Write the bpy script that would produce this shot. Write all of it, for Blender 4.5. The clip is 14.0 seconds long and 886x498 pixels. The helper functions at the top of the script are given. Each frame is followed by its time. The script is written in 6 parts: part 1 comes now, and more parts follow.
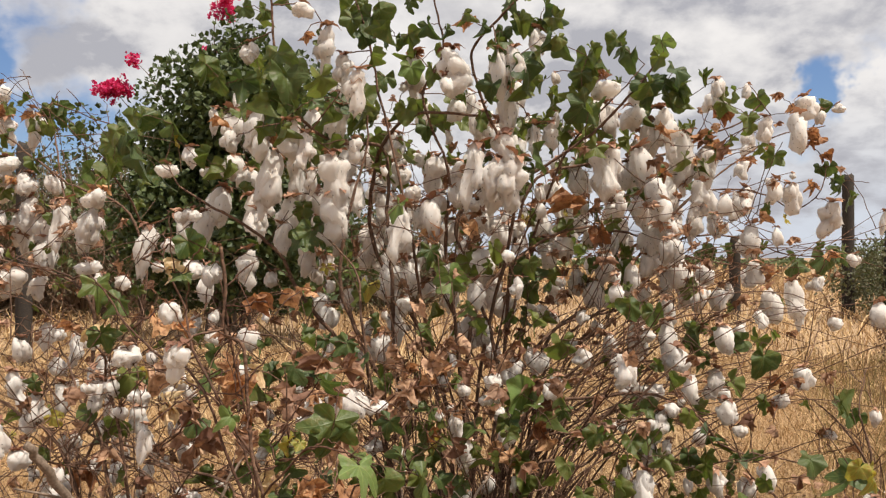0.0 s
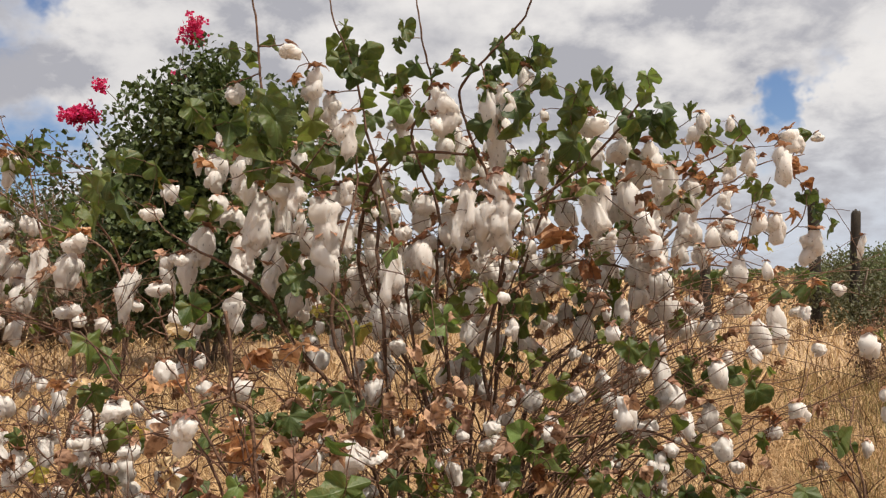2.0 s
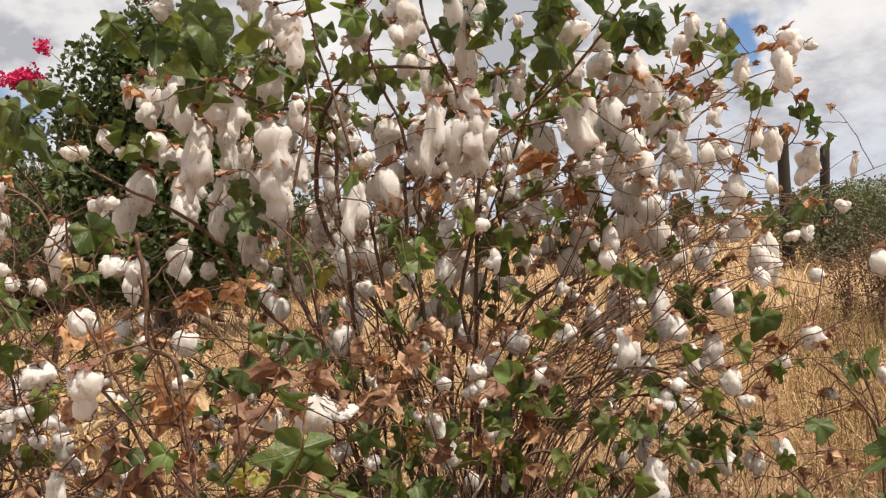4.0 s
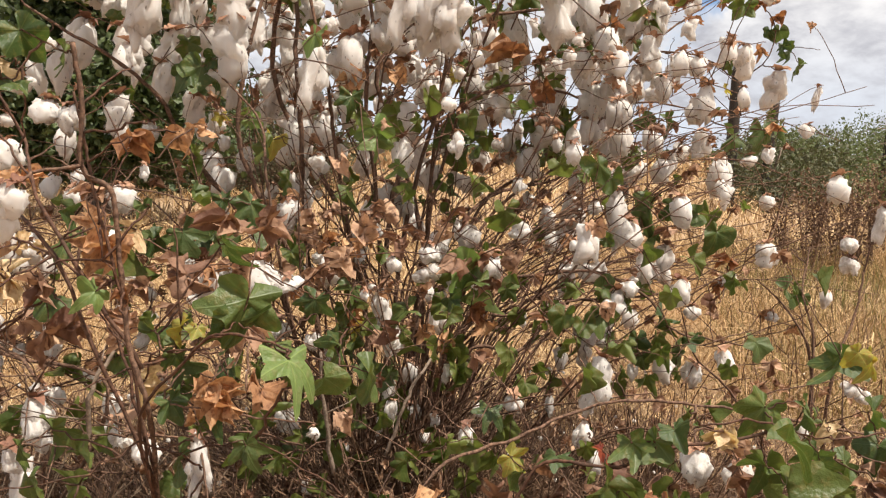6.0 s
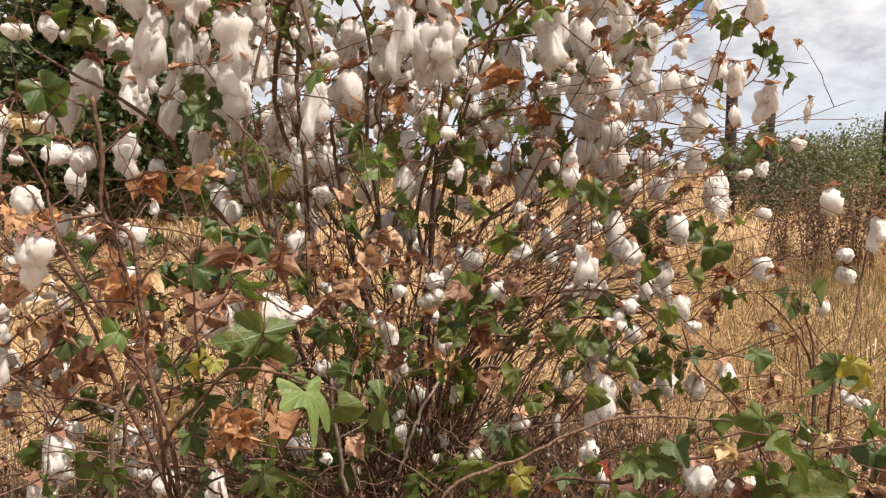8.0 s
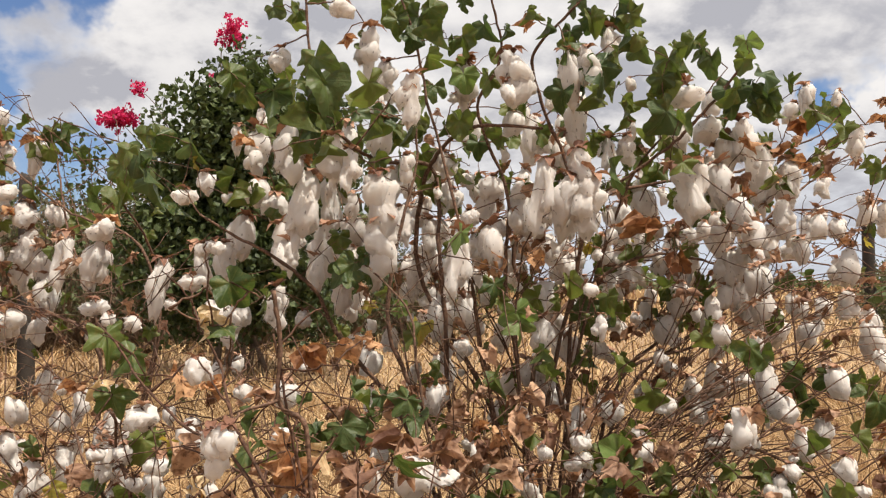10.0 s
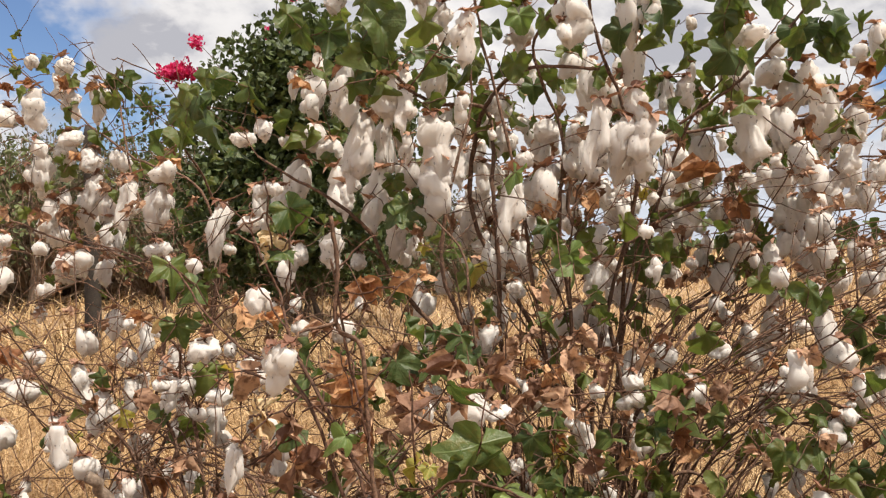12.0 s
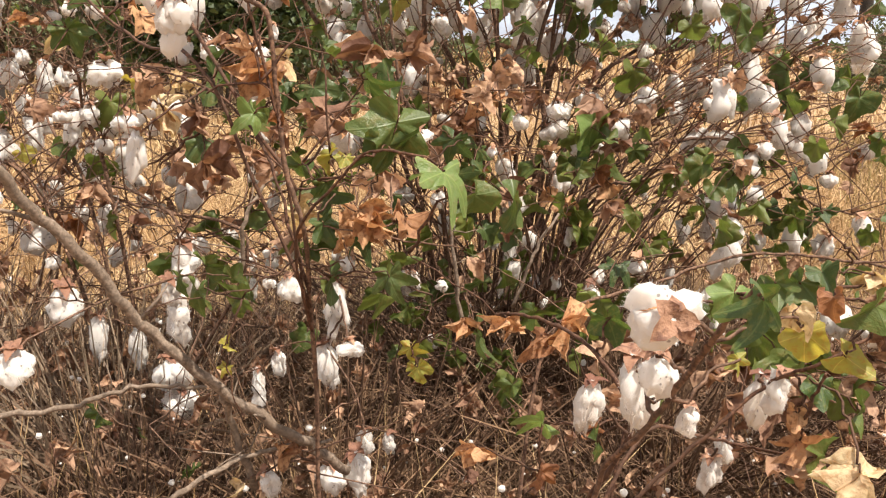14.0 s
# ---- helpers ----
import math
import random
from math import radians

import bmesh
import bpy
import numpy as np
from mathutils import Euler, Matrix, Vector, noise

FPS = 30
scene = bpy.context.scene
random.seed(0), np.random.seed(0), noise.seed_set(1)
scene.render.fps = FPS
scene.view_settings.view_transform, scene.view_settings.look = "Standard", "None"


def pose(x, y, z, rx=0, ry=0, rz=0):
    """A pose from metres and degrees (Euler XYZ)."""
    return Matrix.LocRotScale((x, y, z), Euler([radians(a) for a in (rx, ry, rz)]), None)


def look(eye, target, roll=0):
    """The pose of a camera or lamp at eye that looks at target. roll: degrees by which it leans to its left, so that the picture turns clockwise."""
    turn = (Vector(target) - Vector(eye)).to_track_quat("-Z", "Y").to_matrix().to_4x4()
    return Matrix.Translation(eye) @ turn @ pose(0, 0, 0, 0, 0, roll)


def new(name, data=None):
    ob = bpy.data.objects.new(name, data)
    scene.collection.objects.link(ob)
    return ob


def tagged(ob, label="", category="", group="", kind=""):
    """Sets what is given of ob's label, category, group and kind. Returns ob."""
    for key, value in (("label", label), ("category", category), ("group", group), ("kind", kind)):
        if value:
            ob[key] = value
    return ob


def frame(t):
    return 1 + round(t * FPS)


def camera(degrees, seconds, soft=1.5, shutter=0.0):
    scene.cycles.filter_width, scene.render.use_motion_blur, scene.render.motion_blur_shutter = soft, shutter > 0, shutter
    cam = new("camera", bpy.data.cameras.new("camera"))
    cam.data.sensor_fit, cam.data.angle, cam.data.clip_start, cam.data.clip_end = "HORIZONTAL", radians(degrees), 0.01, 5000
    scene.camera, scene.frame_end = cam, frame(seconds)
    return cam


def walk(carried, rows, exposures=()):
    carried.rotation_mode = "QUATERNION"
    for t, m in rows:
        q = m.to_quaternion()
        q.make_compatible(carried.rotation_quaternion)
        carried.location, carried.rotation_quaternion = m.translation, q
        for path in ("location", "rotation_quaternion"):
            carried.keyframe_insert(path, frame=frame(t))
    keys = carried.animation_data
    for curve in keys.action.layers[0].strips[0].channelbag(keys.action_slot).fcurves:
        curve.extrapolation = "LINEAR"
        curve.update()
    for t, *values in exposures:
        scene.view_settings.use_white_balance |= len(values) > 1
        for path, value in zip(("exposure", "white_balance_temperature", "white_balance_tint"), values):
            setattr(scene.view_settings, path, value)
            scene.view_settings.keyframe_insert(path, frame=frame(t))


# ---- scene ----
# ---- camera: seconds, place, pitch, roll, yaw ----
cam = camera(57.1, 14.0, soft=1.25)
PATH = [
    (0, 0.000, 0.000, 1.400, 0.60, 0.00, -0.00),
    (0.5, -0.078, 0.034, 1.404, -0.59, 0.56, 0.09),
    (1, -0.096, 0.137, 1.398, -0.08, 0.82, -0.37),
    (1.5, -0.080, 0.100, 1.461, 1.16, -0.22, -1.73),
    (2, -0.073, 0.026, 1.479, 1.76, -1.08, -2.15),
    (2.5, -0.013, 0.065, 1.454, 1.01, -1.77, -1.83),
    (2.7, -0.016, 0.093, 1.457, 0.27, -2.28, -2.22),
    (4.8, -0.109, 0.408, 1.362, -2.78, -3.54, -4.54),
    (5, -0.118, 0.409, 1.360, -3.64, -2.46, -4.88),
    (5.5, -0.093, 0.420, 1.318, -5.87, 0.04, -6.28),
    (6, -0.095, 0.421, 1.308, -7.34, 1.61, -8.06),
    (6.5, -0.088, 0.402, 1.316, -6.90, 0.14, -8.03),
    (7, -0.102, 0.383, 1.331, -6.79, -0.50, -8.03),
    (7.5, -0.112, 0.372, 1.335, -6.71, -0.34, -7.92),
    (8, -0.104, 0.369, 1.333, -6.10, -0.32, -7.86),
    (8.5, -0.164, 0.389, 1.389, -1.91, -0.99, -7.51),
    (9, -0.166, 0.399, 1.413, 1.91, -2.33, -5.56),
    (9.2, -0.167, 0.390, 1.425, 2.81, -2.24, -4.59),
    (11.3, -0.189, 0.367, 1.415, 1.65, 0.93, 5.32),
    (11.5, -0.217, 0.380, 1.358, 2.10, 1.48, 4.56),
    (12, -0.171, 0.361, 1.383, -0.53, -0.33, 4.00),
    (12.5, -0.209, 0.385, 1.367, -2.32, -0.70, 1.06),
    (13, -0.190, 0.426, 1.255, -8.57, 0.10, 1.14),
    (13.5, -0.178, 0.415, 1.216, -14.42, 1.27, 1.44),
    (14, -0.157, 0.403, 1.207, -14.43, 0.86, -1.10),
]


def held(x, y, z, pitch, roll, yaw):
    return pose(x, y, z, 0, 0, yaw) @ pose(0, 0, 0, 90 + pitch) @ pose(0, 0, 0, 0, 0, roll)


walk(cam, [(t, held(*row)) for t, *row in PATH], [(t, stops, 6880, 10) for t, stops in ((0, 0.26), (0.5, 0.30), (2, 0.18), (2.7, 0.20), (5, 0.44), (6, 0.51), (8, 0.51), (8.6, 0.38), (9.2, 0.30), (12.4, 0.42), (13, 0.46), (13.5, 0.70), (14, 0.78))])

# ---- sky, clouds and sun ----
SUN_UP, SUN_ROUND = radians(66), radians(125)
world = bpy.data.worlds.new("sky")
scene.world = world
world.use_nodes = True
wt = world.node_tree
for n in list(wt.nodes):
    wt.nodes.remove(n)


def wire(tree, kind, inputs=None, **props):
    """A node with its settings; inputs: values or sockets by name or number."""
    node = tree.nodes.new(kind)
    for key, value in props.items():
        setattr(node, key, value)
    for key, value in (inputs or {}).items():
        socket = node.inputs[key]
        if isinstance(value, bpy.types.NodeSocket):
            tree.links.new(value, socket)
        else:
            socket.default_value = value
    return node


def calc(tree, op, a, b=0.0, c=0.0, clamp=False):
    return wire(tree, "ShaderNodeMath", {0: a, 1: b, 2: c}, operation=op, use_clamp=clamp).outputs[0]


def ramp(tree, value, low, high, soft=True):
    return wire(tree, "ShaderNodeMapRange", {0: value, 1: low, 2: high}, interpolation_type="SMOOTHSTEP" if soft else "LINEAR").outputs[0]


def blend(tree, fac, a, b, mode="MIX"):
    return wire(tree, "ShaderNodeMix", {0: fac, 6: a, 7: b}, data_type="RGBA", blend_type=mode).outputs[2]


def speckle(tree, scale, detail=4.0, rough=0.55, vector=None, distortion=0.0):
    node = wire(tree, "ShaderNodeTexNoise", {"Scale": scale, "Detail": detail, "Roughness": rough, "Distortion": distortion})
    if vector is not None:
        tree.links.new(vector, node.inputs["Vector"])
    return node.outputs[0]


sky = wire(wt, "ShaderNodeTexSky", sky_type="NISHITA", sun_disc=False, sun_elevation=SUN_UP, sun_rotation=SUN_ROUND, air_density=1.0, dust_density=0.6, ozone_density=2.0)
way = wire(wt, "ShaderNodeTexCoord").outputs["Generated"]
split = wire(wt, "ShaderNodeSeparateXYZ", {0: way})
lift = calc(wt, "ADD", calc(wt, "MAXIMUM", split.outputs[2], 0.0), 0.42)
flat = wire(wt, "ShaderNodeCombineXYZ", {0: calc(wt, "DIVIDE", split.outputs[0], lift), 1: calc(wt, "DIVIDE", split.outputs[1], lift), 2: 0.35}).outputs[0]
big = speckle(wt, 1.9, 9.0, 0.52, flat, 0.15)
billow = speckle(wt, 11.0, 7.0, 0.6, flat, 0.3)
stir = wire(wt, "ShaderNodeTexNoise", {"Scale": 7.0, "Detail": 5.0, "Roughness": 0.6, "Vector": way})
stir = wire(wt, "ShaderNodeVectorMath", {0: stir.outputs[1], 1: (0.5, 0.5, 0.5)}, operation="SUBTRACT").outputs[0]
stir = wire(wt, "ShaderNodeVectorMath", {0: stir, 1: (0.30, 0.30, 0.16)}, operation="MULTIPLY").outputs[0]
frayed = wire(wt, "ShaderNodeVectorMath", {0: wire(wt, "ShaderNodeVectorMath", {0: way, 1: stir}, operation="ADD").outputs[0]}, operation="NORMALIZE").outputs[0]
puff = speckle(wt, 1.9 * 2.7, 8.0, 0.55, wire(wt, "ShaderNodeVectorMath", {0: flat, 1: (3.1, 1.7, 0.4)}, operation="ADD").outputs[0])


def gap(azimuth, height, width, depth):
    """A rift of blue in the cloud, by degrees to the right of +y and above the horizon."""
    a, e = radians(azimuth), radians(height)
    aim = (math.sin(a) * math.cos(e), math.cos(a) * math.cos(e), math.sin(e))
    near = wire(wt, "ShaderNodeVectorMath", {0: frayed, 1: aim}, operation="DOT_PRODUCT").outputs["Value"]
    return calc(wt, "MULTIPLY", ramp(wt, near, math.cos(radians(width)), 1.0), depth)


drift = calc(wt, "ADD", calc(wt, "MULTIPLY", big, 0.55), calc(wt, "ADD", calc(wt, "MULTIPLY", puff, 0.33), calc(wt, "MULTIPLY", billow, 0.12)))
cover = drift
for rift in [(-26, 18.5, 7, 0.26), (-26, 10, 7.5, 0.28), (-32, 13, 5, 0.18), (26.5, 12.5, 4.5, 0.19), (24, 9.5, 5, 0.26), (31, 16.5, 5, 0.14), (9, 15, 20, -0.14), (-14, 16, 12, -0.12), (-27, 14.5, 5, -0.14), (27, 11, 17, -0.13), (-25, 5, 8, -0.12), (-24, 14, 6, -0.10)]:
    cover = calc(wt, "SUBTRACT", cover, gap(*rift))
mask = ramp(wt, cover, 0.34, 0.50)
belly = ramp(wt, drift, 0.42, 0.62)
belly = calc(wt, "MULTIPLY", belly, calc(wt, "ADD", 0.35, calc(wt, "MULTIPLY", ramp(wt, calc(wt, "ADD", calc(wt, "MULTIPLY", puff, 0.6), calc(wt, "MULTIPLY", billow, 0.4)), 0.40, 0.60), 0.65)))
for shade in [(14, 17, 11, 0.75), (4, 13, 9, 0.5), (-6, 17, 10, 0.6), (-22, 14.5, 5, 0.35), (20, 8, 7, 0.25)]:
    belly = calc(wt, "ADD", belly, calc(wt, "MULTIPLY", gap(*shade), ramp(wt, puff, 0.32, 0.62)), clamp=True)
cloud = blend(wt, belly, blend(wt, ramp(wt, split.outputs[2], 0.02, 0.20), (8.7, 9.6, 11.2, 1), (12.0, 12.0, 12.3, 1)), (6.0, 6.2, 7.1, 1))
air = blend(wt, 1.0, sky.outputs[0], (1.1, 1.25, 1.55, 1), "MULTIPLY")
both = blend(wt, mask, air, cloud)
back = wire(wt, "ShaderNodeBackground", {0: both, 1: 0.062})
wire(wt, "ShaderNodeOutputWorld", {0: back.outputs[0]})

sun = new("sun", bpy.data.lights.new("sun", "SUN"))
sun.data.energy, sun.data.angle, sun.data.color = 5.0, radians(0.55), (1.0, 0.955, 0.88)
toward = Vector((math.sin(SUN_ROUND) * math.cos(SUN_UP), math.cos(SUN_ROUND) * math.cos(SUN_UP), math.sin(SUN_UP)))
sun.matrix_world = look(toward * 40, (0, 0, 0))

# ---- materials ----
def matter(name):
    m = bpy.data.materials.new(name)
    m.use_nodes = True
    t = m.node_tree
    for n in list(t.nodes):
        t.nodes.remove(n)
    return m, t


def finish(t, shader):
    wire(t, "ShaderNodeOutputMaterial", {0: shader})


def relief(t, height, strength, distance):
    return wire(t, "ShaderNodeBump", {"Height": height, "Strength": strength, "Distance": distance}).outputs[0]


def place(t):
    return wire(t, "ShaderNodeTexCoord").outputs["Object"]


def bark(name, dark, pale, rough=0.8):
    m, t = matter(name)
    spot = wire(t, "ShaderNodeNewGeometry").outputs["Position"]
    fine, broad = speckle(t, 160, 5, 0.65, spot), speckle(t, 9, 3, 0.5, spot)
    col = blend(t, ramp(t, fine, 0.35, 0.7), (*dark, 1), (*pale, 1))
    col = blend(t, calc(t, "MULTIPLY", ramp(t, broad, 0.4, 0.7), 0.55), col, (dark[0] * 0.9 + 0.045, dark[1] * 0.9 + 0.032, dark[2] * 0.9 + 0.022, 1))
    s = wire(t, "ShaderNodeBsdfPrincipled", {"Base Color": col, "Roughness": rough, "Specular IOR Level": 0.15, "Normal": relief(t, fine, 0.6, 0.002)})
    finish(t, s.outputs[0])
    return m


def foliage(name, base, second, spots, passing, rough=0.42, veins=0.5, lean=1.0, per_island=False):
    """A leaf: two greens by chance, pale veins, stains, light coming through."""
    m, t = matter(name)
    p = place(t)
    chance = wire(t, "ShaderNodeNewGeometry").outputs["Random Per Island"] if per_island else wire(t, "ShaderNodeObjectInfo").outputs["Random"]
    col = blend(t, calc(t, "POWER", chance, lean), (*base, 1), (*second, 1))
    blot = speckle(t, 5.0 if not per_island else 60, 4, 0.6, p)
    col = blend(t, calc(t, "MULTIPLY", ramp(t, blot, 0.48, 0.66), 0.8), col, (*spots, 1))
    tone = speckle(t, 2.0 if not per_island else 25, 2, 0.5, p)
    col = blend(t, 0.35, col, wire(t, "ShaderNodeCombineColor", {0: tone, 1: tone, 2: tone}).outputs[0], "OVERLAY")
    height = blot
    if veins:
        xyz = wire(t, "ShaderNodeSeparateXYZ", {0: p})
        best = None
        for a in (0, 60, -60, 120, -120):
            c, s = math.cos(radians(a)), math.sin(radians(a))
            along = calc(t, "ADD", calc(t, "MULTIPLY", xyz.outputs[0], s), calc(t, "MULTIPLY", xyz.outputs[1], c))
            off = calc(t, "ABSOLUTE", calc(t, "SUBTRACT", calc(t, "MULTIPLY", xyz.outputs[0], c), calc(t, "MULTIPLY", xyz.outputs[1], s)))
            off = calc(t, "ADD", off, calc(t, "MULTIPLY", calc(t, "LESS_THAN", along, 0.0), 9.0))
            best = off if best is None else calc(t, "MINIMUM", best, off)
        rib = ramp(t, best, 0.022, 0.004)
        col = blend(t, calc(t, "MULTIPLY", rib, veins), col, (base[0] * 1.7 + 0.07, base[1] * 1.45 + 0.08, base[2] * 1.6 + 0.03, 1))
        height = calc(t, "ADD", blot, rib)
    normal = relief(t, height, 0.22, 0.05)
    s = wire(t, "ShaderNodeBsdfPrincipled", {"Base Color": col, "Roughness": rough, "Normal": normal, "Specular IOR Level": 0.4})
    glow = wire(t, "ShaderNodeBsdfTranslucent", {0: blend(t, 0.5, col, (base[0] * 1.8, base[1] * 1.7, base[2] * 0.8, 1))})
    mix = wire(t, "ShaderNodeMixShader", {0: passing, 1: s.outputs[0], 2: glow.outputs[0]})
    finish(t, mix.outputs[0])
    return m


def fibre(name, white, grey, size=1.0):
    """Raw cotton lint: soft, matt, a little soiled, with dark seeds showing in it."""
    m, t = matter(name)
    p = place(t)
    chance = wire(t, "ShaderNodeObjectInfo").outputs["Random"]
    wool, lump = speckle(t, 18 * size, 6, 0.7, p), speckle(t, 2.2 * size, 3, 0.5, p)
    soil = calc(t, "MULTIPLY", ramp(t, lump, 0.42, 0.75), calc(t, "ADD", calc(t, "MULTIPLY", chance, 0.5), 0.2))
    col = blend(t, soil, (*white, 1), (*grey, 1))
    cell = wire(t, "ShaderNodeTexVoronoi", {"Vector": p, "Scale": 6.5 * size})
    odd = wire(t, "ShaderNodeSeparateColor", {0: cell.outputs["Color"]}).outputs[0]
    seed = calc(t, "MULTIPLY", ramp(t, cell.outputs["Distance"], 0.22, 0.12), calc(t, "GREATER_THAN", odd, 0.5))
    col = blend(t, calc(t, "MULTIPLY", seed, 0.65), col, (0.14, 0.10, 0.085, 1))
    s = wire(t, "ShaderNodeBsdfPrincipled", {"Base Color": col, "Roughness": 0.95, "Specular IOR Level": 0.05, "Sheen Weight": 0.25, "Sheen Roughness": 0.7,
                                             "Normal": relief(t, calc(t, "ADD", wool, calc(t, "MULTIPLY", speckle(t, 55 * size, 4, 0.8, p), 0.4)), 0.28, 0.10 / size)})
    glow = wire(t, "ShaderNodeBsdfTranslucent", {0: col})
    finish(t, wire(t, "ShaderNodeMixShader", {0: 0.5, 1: s.outputs[0], 2: glow.outputs[0]}).outputs[0])
    return m


def straw(name, one, two, three, passing=0.25, rough=0.7):
    """Dry grass and stalks: every blade of its own tint, patches over the field."""
    m, t = matter(name)
    geo = wire(t, "ShaderNodeNewGeometry")
    patch = speckle(t, 0.55, 4, 0.6, geo.outputs["Position"])
    col = blend(t, ramp(t, geo.outputs["Random Per Island"], 0.2, 0.8), (*one, 1), (*two, 1))
    tuft = speckle(t, 3.2, 4, 0.65, geo.outputs["Position"])
    col = blend(t, calc(t, "MULTIPLY", ramp(t, patch, 0.42, 0.62), 0.65), col, (*three, 1))
    col = blend(t, calc(t, "MULTIPLY", ramp(t, tuft, 0.50, 0.66), 0.55), col, (*two, 1))
    s = wire(t, "ShaderNodeBsdfPrincipled", {"Base Color": col, "Roughness": rough, "Specular IOR Level": 0.3})
    glow = wire(t, "ShaderNodeBsdfTranslucent", {0: col})
    finish(t, wire(t, "ShaderNodeMixShader", {0: passing, 1: s.outputs[0], 2: glow.outputs[0]}).outputs[0])
    return m


def soil(name):
    m, t = matter(name)
    spot = wire(t, "ShaderNodeNewGeometry").outputs["Position"]
    broad, mid, fine = speckle(t, 0.5, 4, 0.6, spot), speckle(t, 6, 5, 0.6, spot), speckle(t, 90, 4, 0.7, spot)
    col = blend(t, ramp(t, broad, 0.35, 0.65), (0.28, 0.175, 0.095, 1), (0.37, 0.25, 0.145, 1))
    col = blend(t, calc(t, "MULTIPLY", ramp(t, mid, 0.45, 0.7), 0.6), col, (0.18, 0.105, 0.055, 1))
    col = blend(t, calc(t, "MULTIPLY", ramp(t, fine, 0.5, 0.75), 0.5), col, (0.50, 0.37, 0.21, 1))
    s = wire(t, "ShaderNodeBsdfPrincipled", {"Base Color": col, "Roughness": 0.95, "Normal": relief(t, calc(t, "ADD", mid, calc(t, "MULTIPLY", fine, 0.4)), 0.8, 0.03)})
    finish(t, s.outputs[0])
    return m


def metal(name, col, rough):
    m, t = matter(name)
    spot = wire(t, "ShaderNodeNewGeometry").outputs["Position"]
    c = blend(t, ramp(t, speckle(t, 60, 3, 0.6, spot), 0.4, 0.7), (*col, 1), (0.20, 0.10, 0.06, 1))
    finish(t, wire(t, "ShaderNodeBsdfPrincipled", {"Base Color": c, "Roughness": rough, "Metallic": 0.8}).outputs[0])
    return m


STEM = bark("cotton_stem_bark", (0.055, 0.030, 0.021), (0.26, 0.150, 0.100))
RED_STEM = bark("young_red_bark", (0.042, 0.020, 0.014), (0.16, 0.080, 0.050), 0.7)
GREY_STEM = bark("weathered_grey_bark", (0.12, 0.088, 0.066), (0.28, 0.21, 0.16))
POST_WOOD = bark("weathered_post_wood", (0.022, 0.020, 0.018), (0.075, 0.060, 0.050), 0.9)
LEAF = {
    "green": foliage("green_leaf", (0.050, 0.084, 0.022), (0.115, 0.150, 0.036), (0.16, 0.15, 0.040), 0.38),
    "dark": foliage("dark_green_leaf", (0.042, 0.074, 0.023), (0.090, 0.122, 0.034), (0.11, 0.11, 0.035), 0.34),
    "light": foliage("pale_green_leaf", (0.135, 0.205, 0.055), (0.17, 0.235, 0.075), (0.21, 0.23, 0.09), 0.38),
    "yellow": foliage("yellowing_leaf", (0.36, 0.30, 0.06), (0.26, 0.27, 0.06), (0.34, 0.16, 0.04), 0.40),
    "dry": foliage("dry_brown_leaf", (0.25, 0.100, 0.046), (0.68, 0.40, 0.21), (0.13, 0.052, 0.03), 0.34, 0.7, 0.35, 1.1),
    "tan": foliage("bleached_dry_leaf", (0.60, 0.44, 0.25), (0.68, 0.54, 0.36), (0.38, 0.22, 0.11), 0.30, 0.6, 0.3, 1.0),
    "red": foliage("reddened_leaf", (0.42, 0.10, 0.08), (0.40, 0.12, 0.08), (0.30, 0.16, 0.06), 0.40),
}
LEAF_MASS = {
    "green": foliage("green_foliage", (0.066, 0.098, 0.022), (0.165, 0.190, 0.045), (0.17, 0.15, 0.045), 0.45, veins=0, per_island=True),
    "dry": foliage("dry_foliage", (0.16, 0.072, 0.045), (0.66, 0.41, 0.26), (0.11, 0.050, 0.032), 0.32, 0.7, 0, 1.0, per_island=True),
}
LINT = fibre("cotton_lint", (0.93, 0.89, 0.85), (0.76, 0.67, 0.60))
LOOSE_LINT = fibre("loose_cotton_lint", (0.93, 0.89, 0.85), (0.76, 0.67, 0.60), 13.0)
BUR = foliage("dry_bur", (0.19, 0.080, 0.050), (0.46, 0.26, 0.165), (0.11, 0.046, 0.034), 0.2, 0.7, 0)
GRASS = straw("dry_grass", (0.76, 0.55, 0.305), (0.18, 0.100, 0.045), (0.43, 0.255, 0.115), 0.14)
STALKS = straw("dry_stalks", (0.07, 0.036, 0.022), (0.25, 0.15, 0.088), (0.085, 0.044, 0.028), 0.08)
WEED_GREEN = straw("green_weed", (0.15, 0.145, 0.045), (0.34, 0.23, 0.09), (0.27, 0.17, 0.07), 0.25)
SOIL = soil("sandy_soil")
HEDGE = foliage("hedge_foliage", (0.026, 0.044, 0.013), (0.085, 0.115, 0.030), (0.10, 0.12, 0.045), 0.25, 0.5, 0, per_island=True)
FAR_LEAF = foliage("far_tree_foliage", (0.070, 0.098, 0.036), (0.15, 0.175, 0.070), (0.17, 0.16, 0.075), 0.25, 0.6, 0, per_island=True)
BRUSH = foliage("grey_green_brush", (0.050, 0.062, 0.028), (0.125, 0.120, 0.060), (0.16, 0.125, 0.07), 0.25, 0.6, 0, per_island=True)
SCRUB = straw("dry_scrub_twigs", (0.19, 0.125, 0.085), (0.36, 0.26, 0.18), (0.16, 0.115, 0.075), 0.1)
PETAL = foliage("magenta_bract", (0.50, 0.018, 0.105), (0.62, 0.04, 0.18), (0.50, 0.012, 0.09), 0.35, 0.5, 0, per_island=True)
WIRE = metal("fence_wire_steel", (0.35, 0.33, 0.31), 0.5)

# ---- mesh building ----
rng = np.random.default_rng(7)


